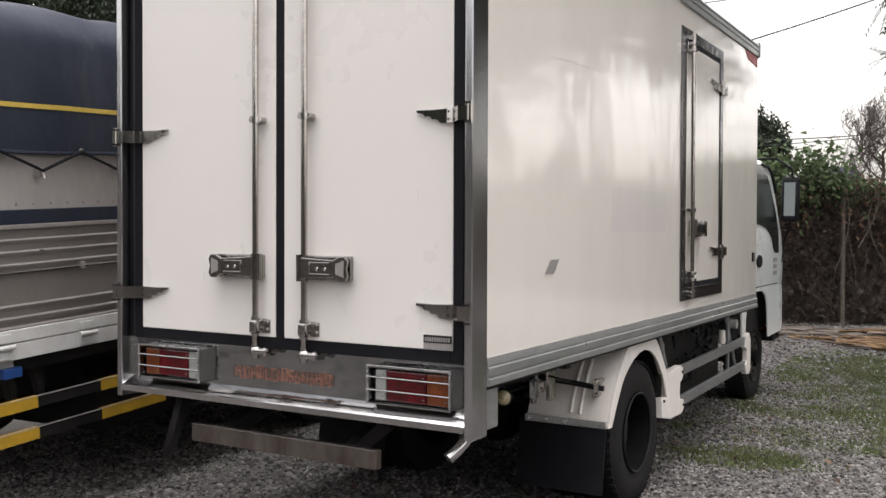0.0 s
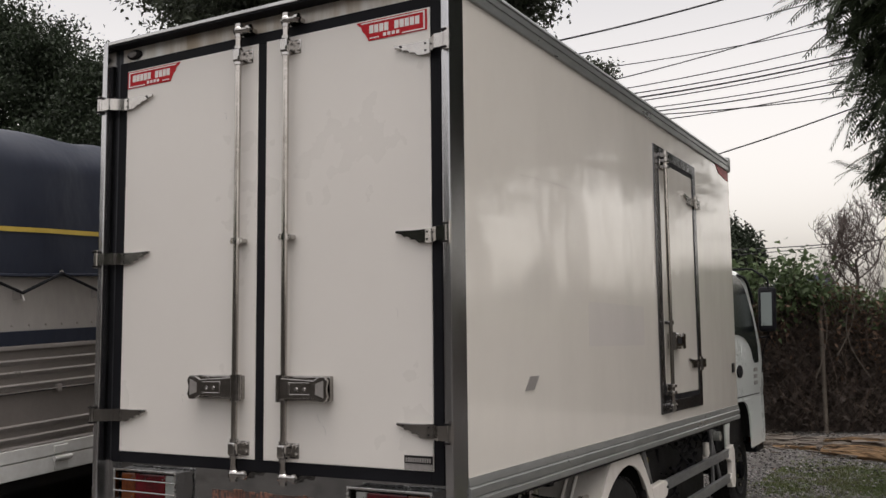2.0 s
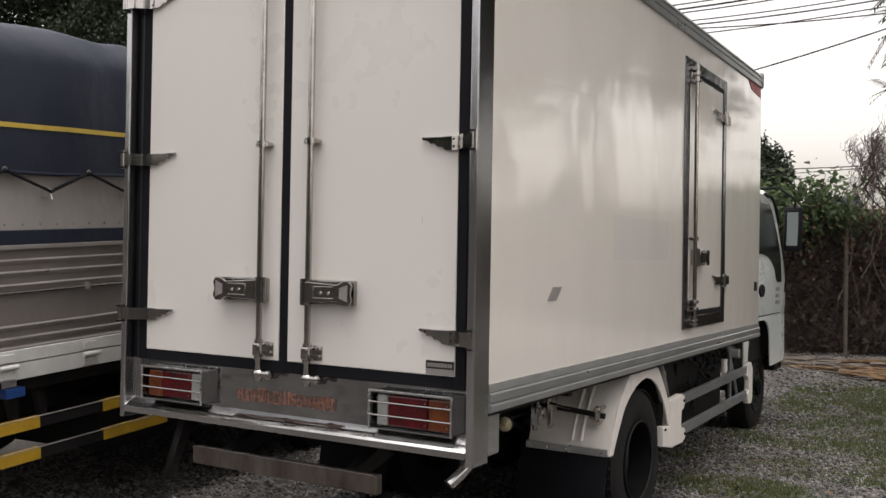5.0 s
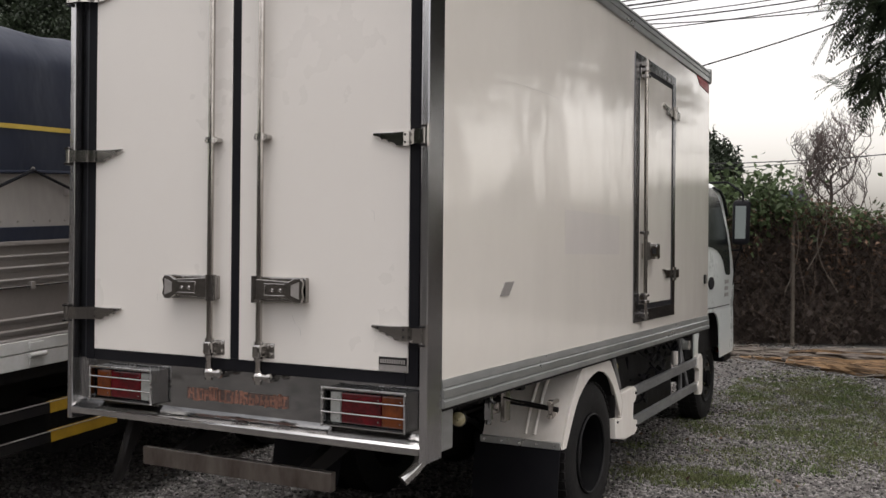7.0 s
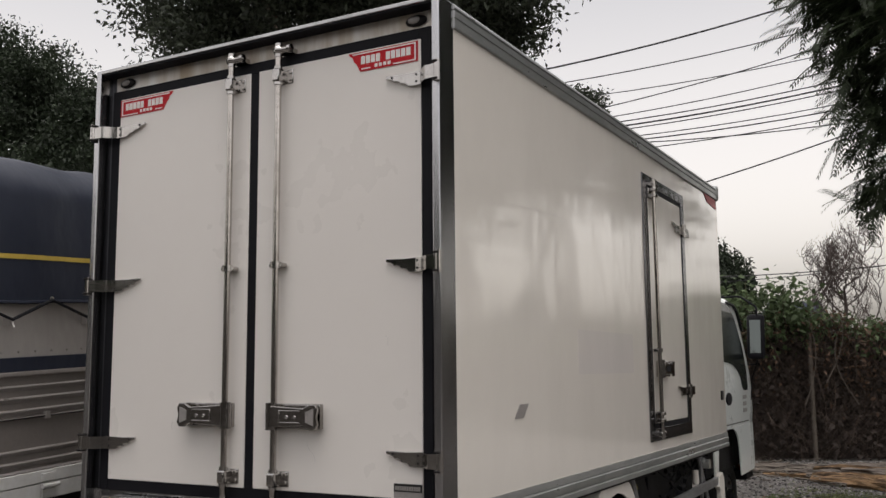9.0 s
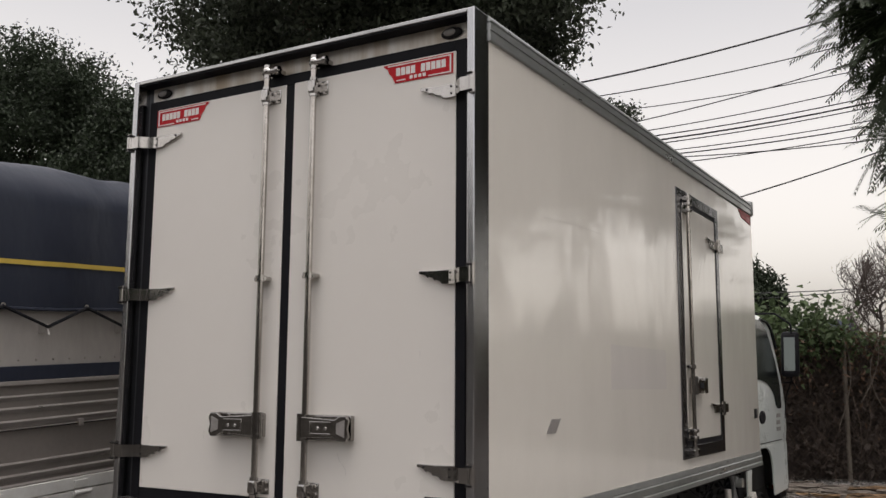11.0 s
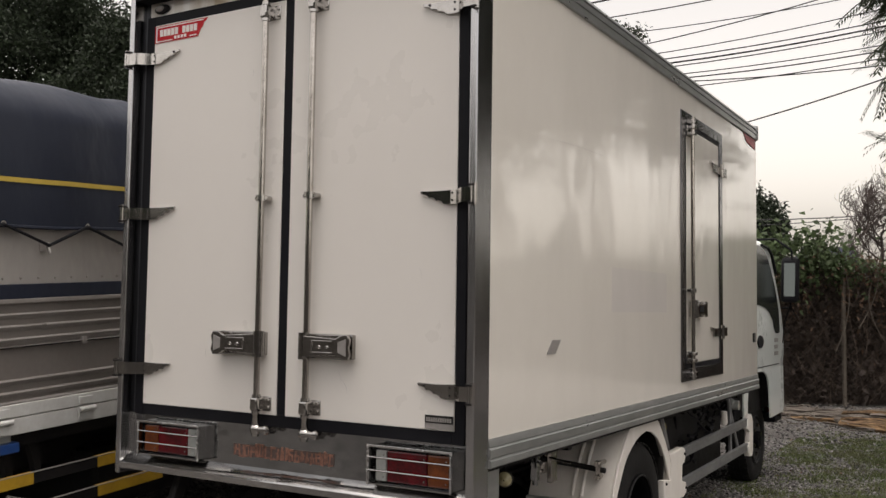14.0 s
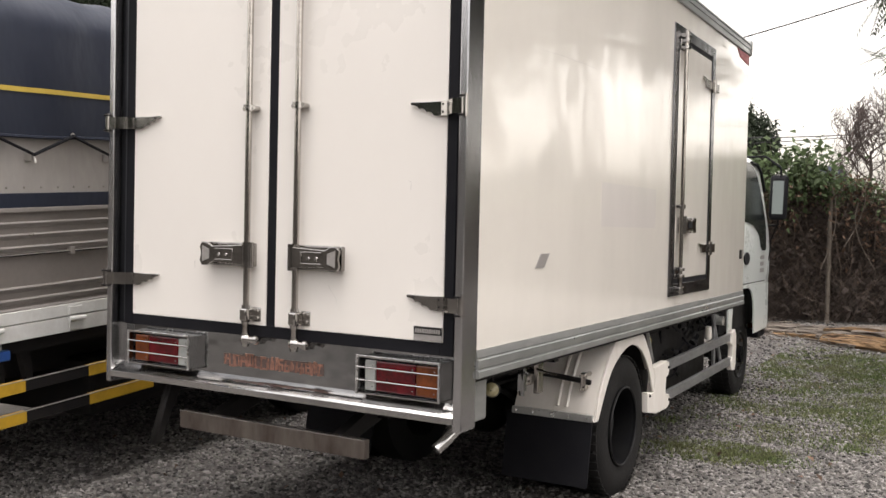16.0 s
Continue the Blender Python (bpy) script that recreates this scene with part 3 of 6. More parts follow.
# side door on the right wall
sframe = new("side_door_frame")
sframe.parent = truck
tagged(sframe, "stainless side door frame")
for y0, y1, z0, z1 in ((2.49, 2.572, 1.07, 2.712), (3.385, 3.455, 1.07, 2.712), (2.572, 3.385, 1.07, 1.145), (2.572, 3.385, 2.648, 2.712)):
    b = B()
    bx(b, 0.0, 0.008, y0, y1, z0, z1, 0.002)
    part("frame_strip", b, "frame_steel", sframe)
for y0, y1, z0, z1 in ((2.572, 2.602, 1.145, 2.648), (3.355, 3.385, 1.145, 2.648), (2.602, 3.355, 1.145, 1.175), (2.602, 3.355, 2.620, 2.648)):
    b = B()
    bx(b, -0.005, 0.005, y0, y1, z0, z1, 0.002)
    part("seal", b, "rubber", sframe)
b = B()
bx(b, -0.03, 0.006, 2.604, 3.353, 1.177, 2.618, 0.003)
sdoor = part("side_door", b, "side_white", truck, "white side loading door")
SY = 2.63
b = B()
rod(b, (0.036, SY, 1.1), (0.036, SY, 2.66), 0.0135, seg=16)
sbar = part("locking_bar", b, "rod_steel", sdoor)
for z in (1.215, 2.60):
    b = B()
    bx(b, 0.005, 0.013, SY - 0.03, SY + 0.06, z - 0.035, z + 0.035, 0.003)
    bx(b, 0.01, 0.058, SY - 0.022, SY + 0.022, z - 0.03, z - 0.01, 0.003)
    bx(b, 0.01, 0.058, SY - 0.022, SY + 0.022, z + 0.01, z + 0.03, 0.003)
    part("guide", b, "chrome", sbar)
for z in (1.11, 2.655):
    b = B()
    rod(b, (0.036, SY, z - 0.03), (0.036, SY, z + 0.03), 0.018, seg=12)
    bx(b, 0.006, 0.045, SY - 0.02, SY + 0.07, z - 0.014, z + 0.014, 0.004)
    rod(b, (0.006, SY + 0.06, z), (0.045, SY + 0.06, z), 0.018, seg=12)
    part("keeper", b, "chrome", sbar)
b = B()
rod(b, (0.036, SY, 1.605), (0.036, SY, 1.63), 0.021, seg=14)
bx(b, 0.005, 0.036, SY - 0.025, SY + 0.04, 1.608, 1.627, 0.003)
part("guide_ring", b, "chrome", sbar)
b = B()
bx(b, 0.006, 0.036, SY + 0.01, SY + 0.24, 1.455, 1.555, 0.006)
sh = part("handle_plate", b, "chrome", sdoor)
b = B()
prism(b, [(SY + 0.04, 1.545), (SY + 0.18, 1.535), (SY + 0.22, 1.555), (SY + 0.26, 1.55), (SY + 0.25, 1.505), (SY + 0.26, 1.46), (SY + 0.22, 1.455), (SY + 0.18, 1.475), (SY + 0.04, 1.465)], "x", 0.045, 0.058, 0.004)
lev = part("lever", b, "chrome", sh)
# flat black patch drawn in place of a hollow in the lever
b = B()
bx(b, 0.056, 0.0605, SY + 0.07, SY + 0.16, 1.487, 1.523, 0.002)
part("recess", b, "rubber", lev)
b = B()
rod(b, (0.038, SY + 0.02, 1.45), (0.038, SY + 0.02, 1.56), 0.024, seg=16)
part("pivot", b, "chrome", sh)
for z in (2.45, 1.355):
    b = B()
    bx(b, 0.006, 0.018, 3.19, 3.36, z - 0.028, z + 0.028, 0.003)
    prism(b, [(3.19, z + 0.028), (3.19, z), (3.12, z + 0.022), (3.12, z + 0.036)], "x", 0.008, 0.018)
    bx(b, 0.002, 0.022, 3.38, 3.52, z - 0.03, z + 0.03, 0.003)
    rod(b, (0.026, 3.37, z - 0.045), (0.026, 3.37, z + 0.045), 0.014, seg=12)
    part("hinge", b, "chrome", sdoor)

# marks on the side panel
b = B()
prism(b, [(0.577, 1.302), (0.664, 1.302), (0.721, 1.362), (0.626, 1.361)], "x", 0.0, 0.003)
part("reflector", b, "grey_patch", truck, "small grey slanted reflector")
b = B()
bx(b, -0.001, 0.0006, 1.34, 2.22, 1.483, 1.704)
part("faded_film", b, "ghost", truck, "faint remains of a removed sticker")
b = B()
prism(b, [(4.10, 2.84), (4.49, 2.84), (4.49, 2.765), (4.20, 2.785)], "x", 0.0, 0.004)
part("corner_reflector", b, "corner_red", truck, "red reflective corner mark")
b = B()
tube(b, [(0.001, 0.584 + k * 0.065, 2.22 + 0.0018 * k + 0.006 * math.sin(k * 0.31)) for k in range(11)], 0.0004, 5)
part("scratch", b, "scuff", truck)
b = B()
bx(b, 0.0, 0.012, 4.37, 4.43, 1.26, 1.33, 0.004)
part("side_bump_stop", b, "chassis", truck)

# underrun bar, its arms, tow hook, exhaust
b = B()
bx(b, -1.462, -0.455, 0.0, 0.035, 0.54, 0.617, 0.004)
ubar = part("underrun_bar", b, "worn_bar", truck, "worn stainless underrun bar")
b = B()
bx(b, -1.46, -0.457, -0.002, 0.004, 0.6165, 0.6195)
part("edge", b, "lip_steel", ubar)
for x in (-1.30, -0.62):
    b = B()
    prism(b, [(0.035, 0.55), (0.035, 0.61), (0.75, 0.86), (0.9, 0.86), (0.9, 0.78)], "x", x - 0.025, x + 0.025)
    part("arm", b, "chassis", ubar)
b = B()
prism(b, [(-0.05, 0.46), (-0.02, 0.46), (0.12, 0.74), (0.05, 0.74)], "x", -1.60, -1.56)
part("hanger", b, "chassis", truck)
b = B()
tube(b, [(-0.085, 0.12, 0.72), (-0.09, 0.09, 0.70), (-0.11, 0.05, 0.66), (-0.135, 0.01, 0.625)], 0.024, 14)
part("tube_end", b, "steel", truck)

# chassis under the box
for x in (-1.30, -0.575):
    b = B()
    prism(b, [(x - 0.03, 0.64), (x + 0.03, 0.64), (x + 0.03, 0.655), (x - 0.015, 0.655), (x - 0.015, 0.815), (x + 0.03, 0.815), (x + 0.03, 0.83), (x - 0.03, 0.83)], "y", 0.3, 6.0)
    part("chassis_rail", b, "chassis", truck)
for y in (0.35, 1.2, 2.7, 3.4, 4.3):
    b = B()
    bx(b, -1.28, -0.6, y, y + 0.06, 0.66, 0.81, 0.004)
    part("cross_member", b, "chassis", truck)
for k in range(10):
    b = B()
    y = 0.15 + k * 0.47
    reach = 0.52 if 1.3 < y < 2.45 else 0.12
    bx(b, -W + reach, -reach, y, y + 0.05, 0.83, 0.885)
    part("floor_beam", b, "chassis", truck)
b = B()
rod(b, (-1.55, 1.98, 0.39), (-0.32, 1.98, 0.39), 0.06, seg=16)
bmesh.ops.create_uvsphere(b, u_segments=16, v_segments=10, radius=0.17, matrix=Matrix.Translation((-0.94, 1.98, 0.4)))
part("rear_axle", b, "chassis", truck)
b = B()
rod(b, (-1.55, 5.6, 0.36), (-0.32, 5.6, 0.36), 0.05)
part("front_axle", b, "chassis", truck)
for x in (-1.30, -0.575):
    b = B()
    for k in range(4):
        tube(b, [(x, 1.38 + k * 0.08, 0.62 - k * 0.02), (x, 1.7, 0.5 - k * 0.02), (x, 1.98, 0.45 - k * 0.02), (x, 2.3, 0.5 - k * 0.02), (x, 2.62 - k * 0.08, 0.62 - k * 0.02)], 0.016, 6)
    part("leaf_spring", b, "chassis", truck)
b = B()
rod(b, (-0.94, 2.1, 0.45), (-0.94, 4.8, 0.6), 0.045)
part("prop_shaft", b, "chassis", truck)
b = B()
bx(b, -0.55, -0.20, 2.72, 3.6, 0.34, 0.84, 0.04)
part("fuel_tank", b, "chassis", truck)
b = B()
bx(b, -0.6, -0.24, 3.66, 4.36, 0.36, 0.85, 0.02)
part("battery_box", b, "chassis", truck)
b = B()
bx(b, -1.68, -1.35, 2.72, 4.36, 0.34, 0.84, 0.04)
part("tool_box", b, "chassis", truck)
rnd = random.Random(11)
b = B()
for k in range(40):
    y, z, x = rnd.uniform(2.9, 4.1), rnd.uniform(0.55, 0.86), rnd.uniform(-0.4, -0.14)
    ln, sag = rnd.uniform(0.3, 0.6), rnd.uniform(0.03, 0.14)
    tube(b, [(x + 0.03 * math.sin(f * 4 + k), y + ln * f, z - sag * 4 * f * (1 - f)) for f in [j / 6 for j in range(7)]], rnd.uniform(0.005, 0.011), 6)
tagged(part("hose_bundle", b, "rubber", truck), "bundle of black brake and air hoses", kind="stuff")
b = B()
for k in range(14):
    y, z, x = rnd.uniform(3.0, 4.0), rnd.uniform(0.62, 0.85), rnd.uniform(-0.2, -0.12)
    rod(b, (x, y, z), (x + 0.02, y + rnd.uniform(-0.05, 0.05), z + rnd.uniform(-0.05, 0.05)), rnd.uniform(0.008, 0.02), seg=6)
tagged(part("pipe_clutter", b, "rim_grey", truck), "small grey pipe fittings", kind="stuff")


def wheel(x_out, y, r, width, inward, dual=False):
    """A truck wheel: ribbed tyre, dished rim, hub with studs. inward: -1 where the wheel's inside lies towards -x."""
    b = B()
    w = width * inward
    prof = [(0.014 * inward, r * 0.565), (0.0, r * 0.72), (0.004 * inward, r * 0.88), (0.02 * inward, r * 0.965), (0.035 * inward, r),
            (w - 0.035 * inward, r), (w - 0.02 * inward, r * 0.965), (w, r * 0.8), (w - 0.01 * inward, r * 0.6)]
    lathe(b, prof, (x_out, y, r - 0.004), seg=64)
    for i in range(48):
        a = 2 * math.pi * i / 48
        for f in (0.2, 0.5, 0.8):
            m = Matrix.Translation((x_out + w * f, y, r - 0.004)) @ Matrix.Rotation(a, 4, "X") @ Matrix.Translation((0, 0, r + 0.002))
            bmesh.ops.create_cube(b, size=1, matrix=m @ Matrix.Diagonal((width * 0.25, r * 0.09, 0.008, 1)))
    wh = part("wheel", b, "tyre", truck, "black ribbed truck tyre on a steel rim")
    b = B()
    d = 0.11 if dual else -0.02
    prof = [(0.012 * inward, r * 0.58), (0.006 * inward, r * 0.56), (0.018 * inward, r * 0.53), (0.03 * inward, r * 0.51), ((0.03 + d) * inward, r * 0.48), ((0.035 + d) * inward, r * 0.2), ((0.07 + d) * inward, r * 0.2),
            ((0.07 + d) * inward, r * 0.52), (0.09 * inward + d * inward, r * 0.62)]
    lathe(b, prof, (x_out, y, r - 0.004), seg=48)
    part("rim", b, "rim_black" if dual else "rim_grey", wh, "dark steel wheel rim" if dual else "grey steel wheel rim")
    # bead rings, whose grey stands for thin arc highlights on the black rim
    for f, w2 in ((0.555, 0.005), (0.47, 0.005)):
        b = B()
        x = (0.002 if f > 0.55 else 0.03 + 0.9 * max(d, 0)) * inward
        lathe(b, [(x - w2 * inward, r * f), (x, r * f - w2), (x + w2 * inward, r * f), (x, r * f + w2)], (x_out, y, r - 0.004), seg=48)
        part("bead", b, "rim_grey", wh)
    b = B()
    lathe(b, [((0.0 + d) * inward, 0.01), ((0.0 + d) * inward, r * 0.19), ((0.05 + d) * inward, r * 0.22), ((0.05 + d) * inward, 0.01)], (x_out, y, r - 0.004), seg=24)
    part("hub", b, "rim_black", wh)
    for i in range(6):
        a = 2 * math.pi * i / 6 + 0.3
        b = B()
        c = (x_out + (0.012 + d) * inward, y + r * 0.34 * math.cos(a), r - 0.004 + r * 0.34 * math.sin(a))
        rod(b, c, (c[0] + 0.035 * inward, c[1], c[2]), 0.016, seg=6)
        part("wheel_nut", b, "chassis" if dual else "chrome", wh)
    if dual:
        b = B()
        lathe(b, [(0, r * 0.6), (0.02 * inward, r), (w - 0.02 * inward, r), (w, r * 0.6)], (x_out + inward * (width + 0.04), y, r - 0.004), seg=48)
        part("inner_tyre", b, "tyre", wh)


wheel(-0.06, 1.95, 0.385, 0.21, -1, True)
wheel(mx(-0.06), 1.95, 0.385, 0.21, 1, True)
wheel(-0.24, 5.6, 0.37, 0.20, -1)
wheel(mx(-0.24), 5.6, 0.37, 0.20, 1)


def mudguard(xo, xi):
    """White pressed mudguard: a curved strip over the wheel with an outer lip and a pointed front skirt."""
    s = 1 if xo > xi else -1
    line = [(1.43, 0.494), (1.45, 0.55), (1.477, 0.61), (1.51, 0.665), (1.551, 0.722), (1.588, 0.768), (1.628, 0.812), (1.668, 0.852), (1.715, 0.885), (1.80, 0.893), (2.05, 0.894), (2.122, 0.892), (2.175, 0.868), (2.222, 0.826), (2.275, 0.772), (2.325, 0.712), (2.375, 0.653)]
    bb = B()
    rows = []
    for y, z in line:
        d = Vector((y - 1.95, z - 0.40)).normalized() * 0.012
        rows.append([bb.verts.new(p) for p in ((xi, y, z), (xo, y, z), (xo, y - d.x, z - d.y), (xi, y - d.x, z - d.y))])
    for a, c in zip(rows, rows[1:]):
        for k in range(4):
            bb.faces.new((a[k], a[(k + 1) % 4], c[(k + 1) % 4], c[k]))
    bb.faces.new(rows[0])
    bb.faces.new(rows[-1][::-1])
    bmesh.ops.recalc_face_normals(bb, faces=bb.faces[:])
    g = part("mudguard", bb, "guard_white", truck, "white painted steel mudguard with rust runs")
    # flat outer lip that follows the tyre
    inner = [(2.377, 0.508), (2.33, 0.59), (2.285, 0.655), (2.22, 0.725), (2.15, 0.778), (2.06, 0.818), (1.969, 0.835), (1.88, 0.825), (1.80, 0.803), (1.72, 0.768), (1.651, 0.725), (1.61, 0.685), (1.57, 0.636), (1.525, 0.575), (1.484, 0.515), (1.47, 0.494)]
    bb = B()
    prism(bb, line + [(2.40, 0.60)] + inner, "x", min(xo + s * 0.001, xo + s * 0.014), max(xo + s * 0.001, xo + s * 0.014), 0.004)
    part("lip", bb, "guard_white", g)
    bb = B()
    skirt = [(2.372, 0.657), (2.64, 0.668), (2.685, 0.652), (2.691, 0.60), (2.672, 0.575), (2.63, 0.565), (2.622, 0.50), (2.63, 0.465), (2.70, 0.452), (2.719, 0.423), (2.700, 0.385), (2.66, 0.370), (2.445, 0.372), (2.275, 0.405), (2.262, 0.522), (2.388, 0.508), (2.401, 0.60)]
    prism(bb, skirt, "x", min(xo - s * 0.03, xo + s * 0.016), max(xo - s * 0.03, xo + s * 0.016), 0.006)
    part("skirt", bb, "guard_white", g)
    for y, z in ((2.665, 0.625), (2.69, 0.42), (2.30, 0.50)):
        bb = B()
        rod(bb, (xo + s * 0.014, y, z), (xo + s * 0.024, y, z), 0.010, 0.007, 8)
        part("bolt", bb, "chassis", g)
    # thin black layer along the inside of the arch
    bb = B()
    rows = []
    for y, z in line[3:]:
        d = Vector((y - 1.95, z - 0.40)).normalized() * 0.02
        rows.append([bb.verts.new(p) for p in ((xi, y - d.x, z - d.y), (xo - s * 0.034, y - d.x, z - d.y), (xo - s * 0.034, y - d.x * 1.4, z - d.y * 1.4), (xi, y - d.x * 1.4, z - d.y * 1.4))])
    for a, c in zip(rows, rows[1:]):
        for k in range(4):
            bb.faces.new((a[k], a[(k + 1) % 4], c[(k + 1) % 4], c[k]))
    bb.faces.new(rows[0])
    bb.faces.new(rows[-1][::-1])
    bmesh.ops.recalc_face_normals(bb, faces=bb.faces[:])
    part("arch_liner", bb, "chassis", g, "black inside of the mudguard")
    for x in (xo - s * 0.155, xo - s * 0.205):
        bb = B()
        tube(bb, [(x, y - 0.001, z + 0.001) for y, z in line[1:8]], 0.011, 6)
        part("rib", bb, "guard_white", g)
    bb = B()
    bx(bb, min(xi, xo), max(xi, xo), 1.408, 1.43, 0.494, 0.53, 0.002)
    strip = part("clamp_strip", bb, "alu", g)
    for k in range(5):
        bb = B()
        x = xo + (xi - xo) * (0.06 + 0.22 * k)
        rod(bb, (x, 1.409, 0.512), (x, 1.401, 0.512), 0.008, 0.006, 8)
        part("bolt", bb, "steel", strip)
    bb = B()
    prism(bb, [(1.415, 0.505), (1.427, 0.505), (1.372, 0.17), (1.360, 0.17)], "x", min(xi - s * 0.03, xo), max(xi - s * 0.03, xo), 0.002)
    part("mud_flap", bb, "rubber", g, "black rubber mud flap")
    bb = B()
    tube(bb, [(xi - s * 0.04, 1.44, 0.725), (xo - s * 0.2, 1.455, 0.705), (xo - s * 0.035, 1.475, 0.685)], 0.014, 8)
    stay = part("stay", bb, "chassis", g)
    for f in (0.055, 0.36):
        bb = B()
        bx(bb, min(xo - s * f, xo - s * (f + 0.03)), max(xo - s * f, xo - s * (f + 0.03)), 1.455, 1.475, 0.64, 0.735, 0.006)
        rod(bb, (xo - s * (f + 0.015), 1.51, 0.652), (xo - s * (f + 0.015), 1.435, 0.652), 0.012, seg=8)
        rod(bb, (xo - s * (f + 0.015), 1.55, 0.72), (xo - s * (f + 0.015), 1.435, 0.72), 0.013, seg=8)
        part("clamp", bb, "rod_steel", stay)


# small lamps and fittings below the box
def round_lamp(x, y, z, r, lens, label):
    """A small bowl lamp on a stem, its lens turned to the rear."""
    bb = B()
    lathe(bb, [(-0.02, 0.006), (-0.018, r * 0.7), (0.0, r), (0.012, r), (0.02, r * 0.9), (0.02, 0.004)], (0, 0, 0), seg=18)
    lamp = part("small_lamp", bb, "chassis", truck)
    lamp.matrix_world = pose(x, y, z, 0, 0, -70)
    bb = B()
    lathe(bb, [(0.018, r * 0.88), (0.032, r * 0.7), (0.042, r * 0.35), (0.044, 0.003)], (0, 0, 0), seg=18)
    part("lens", bb, lens, lamp, label)
    bb = B()
    rod(bb, (0, 0, r * 0.8), (0, 0, r + 0.1), 0.007, seg=8)
    part("stem", bb, "chassis", lamp)


M["amber_clear"] = shader("yellowed lens", (0.50, 0.45, 0.27), 0.1, color2=(0.26, 0.22, 0.11), scale=30, contrast=0.6, coat=0.8)
round_lamp(-0.12, 2.5, 0.80, 0.035, "amber_clear", "yellowed round lamp lens")
round_lamp(-0.13, 0.46, 0.792, 0.036, "amber_clear", "yellowed round lamp lens")
round_lamp(-0.1, 4.1, 0.82, 0.036, "clear", "clear round lamp lens")
b = B()
lathe(b, [(-0.05, 0.004), (-0.05, 0.022), (0.03, 0.026), (0.05, 0.02), (0.05, 0.004)], (0, 0, 0), seg=16)
ob = part("reservoir", b, "guard_white", truck, "small white plastic reservoir")
ob.matrix_world = pose(-0.1, 3.9, 0.72, 0, 90, 0)
b = B()
bx(b, -0.16, -0.135, 0.94, 1.0, 0.70, 0.87, 0.004)
rod(b, (-0.14, 0.93, 0.815), (-0.04, 0.93, 0.80), 0.007, 0.004, 8)
part("stay_bracket", b, "rod_steel", truck)

mudguard(-0.045, -0.49)
mudguard(mx(-0.045), mx(-0.49))

# side guard rails between the wheels
for xo in (-0.05, mx(-0.05)):
    s = 1 if xo > CX else -1
    lo, hi = min(xo, xo - s * 0.03), max(xo, xo - s * 0.03)
    for z in (0.43, 0.62):
        b = B()
        prism(b, [(2.62, z - 0.03), (4.45, z - 0.005), (4.45, z + 0.055), (2.62, z + 0.03)], "x", lo, hi, 0.004)
        g = part("side_guard", b, "guard_alu", truck, "aluminium side guard rail")
    b = B()
    prism(b, [(4.42, 0.385), (4.52, 0.375), (4.55, 0.42), (4.55, 0.65), (4.50, 0.70), (4.40, 0.68), (4.38, 0.60), (4.44, 0.57), (4.44, 0.49), (4.40, 0.46)], "x", lo, hi + 0.01 if s > 0 else hi, 0.006)
    part("guard_bracket", b, "guard_white", truck)
    for y0, y1 in ((2.42, 2.70), (3.98, 4.30), (4.05, 4.05)):
        b = B()
        tube(b, [(xo - s * 0.05, y0, 0.88), (xo - s * 0.045, y1, 0.42)], 0.014, 6)
        part("strut", b, "guard_alu", truck)
b = B()
rod(b, (-0.12, 4.10, 0.80), (-0.04, 4.10, 0.80), 0.036, seg=16)
part("side_lamp", b, "clear", truck, "round clear side lamp")
b = B()
bx(b, -0.2, -0.03, 0.06, 0.22, 0.72, 0.9, 0.01)
part("post_gusset", b, "alu", truck)
b = B()
bx(b, -0.10, -0.07, 0.64, 0.67, 0.76, 0.9, 0.003)
rod(b, (-0.03, 0.6, 0.845), (-0.12, 0.72, 0.835), 0.007)
rod(b, (-0.085, 0.655, 0.77), (-0.085, 0.655, 0.74), 0.012, seg=6)
part("bed_clamp", b, "plate_steel", truck)


# cab
def ring(b, z, w, f, rear=4.68, r=0.08, n=8):
    w, f, pts = w + 0.025, f + 0.08, []
    for cx, cy, a0 in ((w - r, f - r, 0), (-(w - r), f - r, 90), (-(w - 0.04), rear + 0.04, 180), (w - 0.04, rear + 0.04, 270)):
        rr = r if a0 < 180 else 0.04
        for k in range(n + 1):
            a = radians(a0 + 90 * k / n)
            pts.append((CX + cx + rr * math.cos(a), cy + rr * math.sin(a)))
    return [b.verts.new((x, y, z)) for x, y in pts]


def loft(b, levels):
    rings = [ring(b, *lv) for lv in levels]
    n = len(rings[0])
    for a, c in zip(rings, rings[1:]):
        for k in range(n):
            b.faces.new((a[k], a[(k + 1) % n], c[(k + 1) % n], c[k]))
    b.faces.new(rings[0][::-1])
    b.faces.new(rings[-1])
    return b


b = B()
loft(b, [(0.98, 0.762, 6.28), (1.1, 0.77, 6.3), (1.3, 0.772, 6.29), (1.5, 0.766, 6.22), (1.56, 0.762, 6.19), (1.8, 0.754, 6.02), (2.0, 0.745, 5.86), (2.08, 0.736, 5.76), (2.13, 0.69, 5.66), (2.145, 0.5, 5.5)])
cab = part("cab", b, "cab_white", truck, "white painted forward-control cab")


def side_x(z):
    """Half width of the cab at a height."""
    pts = [(0.5, 0.762), (0.98, 0.762), (1.1, 0.77), (1.3, 0.772), (1.5, 0.766), (1.56, 0.762), (1.8, 0.754), (2.0, 0.745), (2.08, 0.736), (2.14, 0.67)]
    for (a, u), (c, v) in zip(pts, pts[1:]):
        if a <= z <= c:
            return u + (v - u) * (z - a) / (c - a) + 0.025
    return 0.795


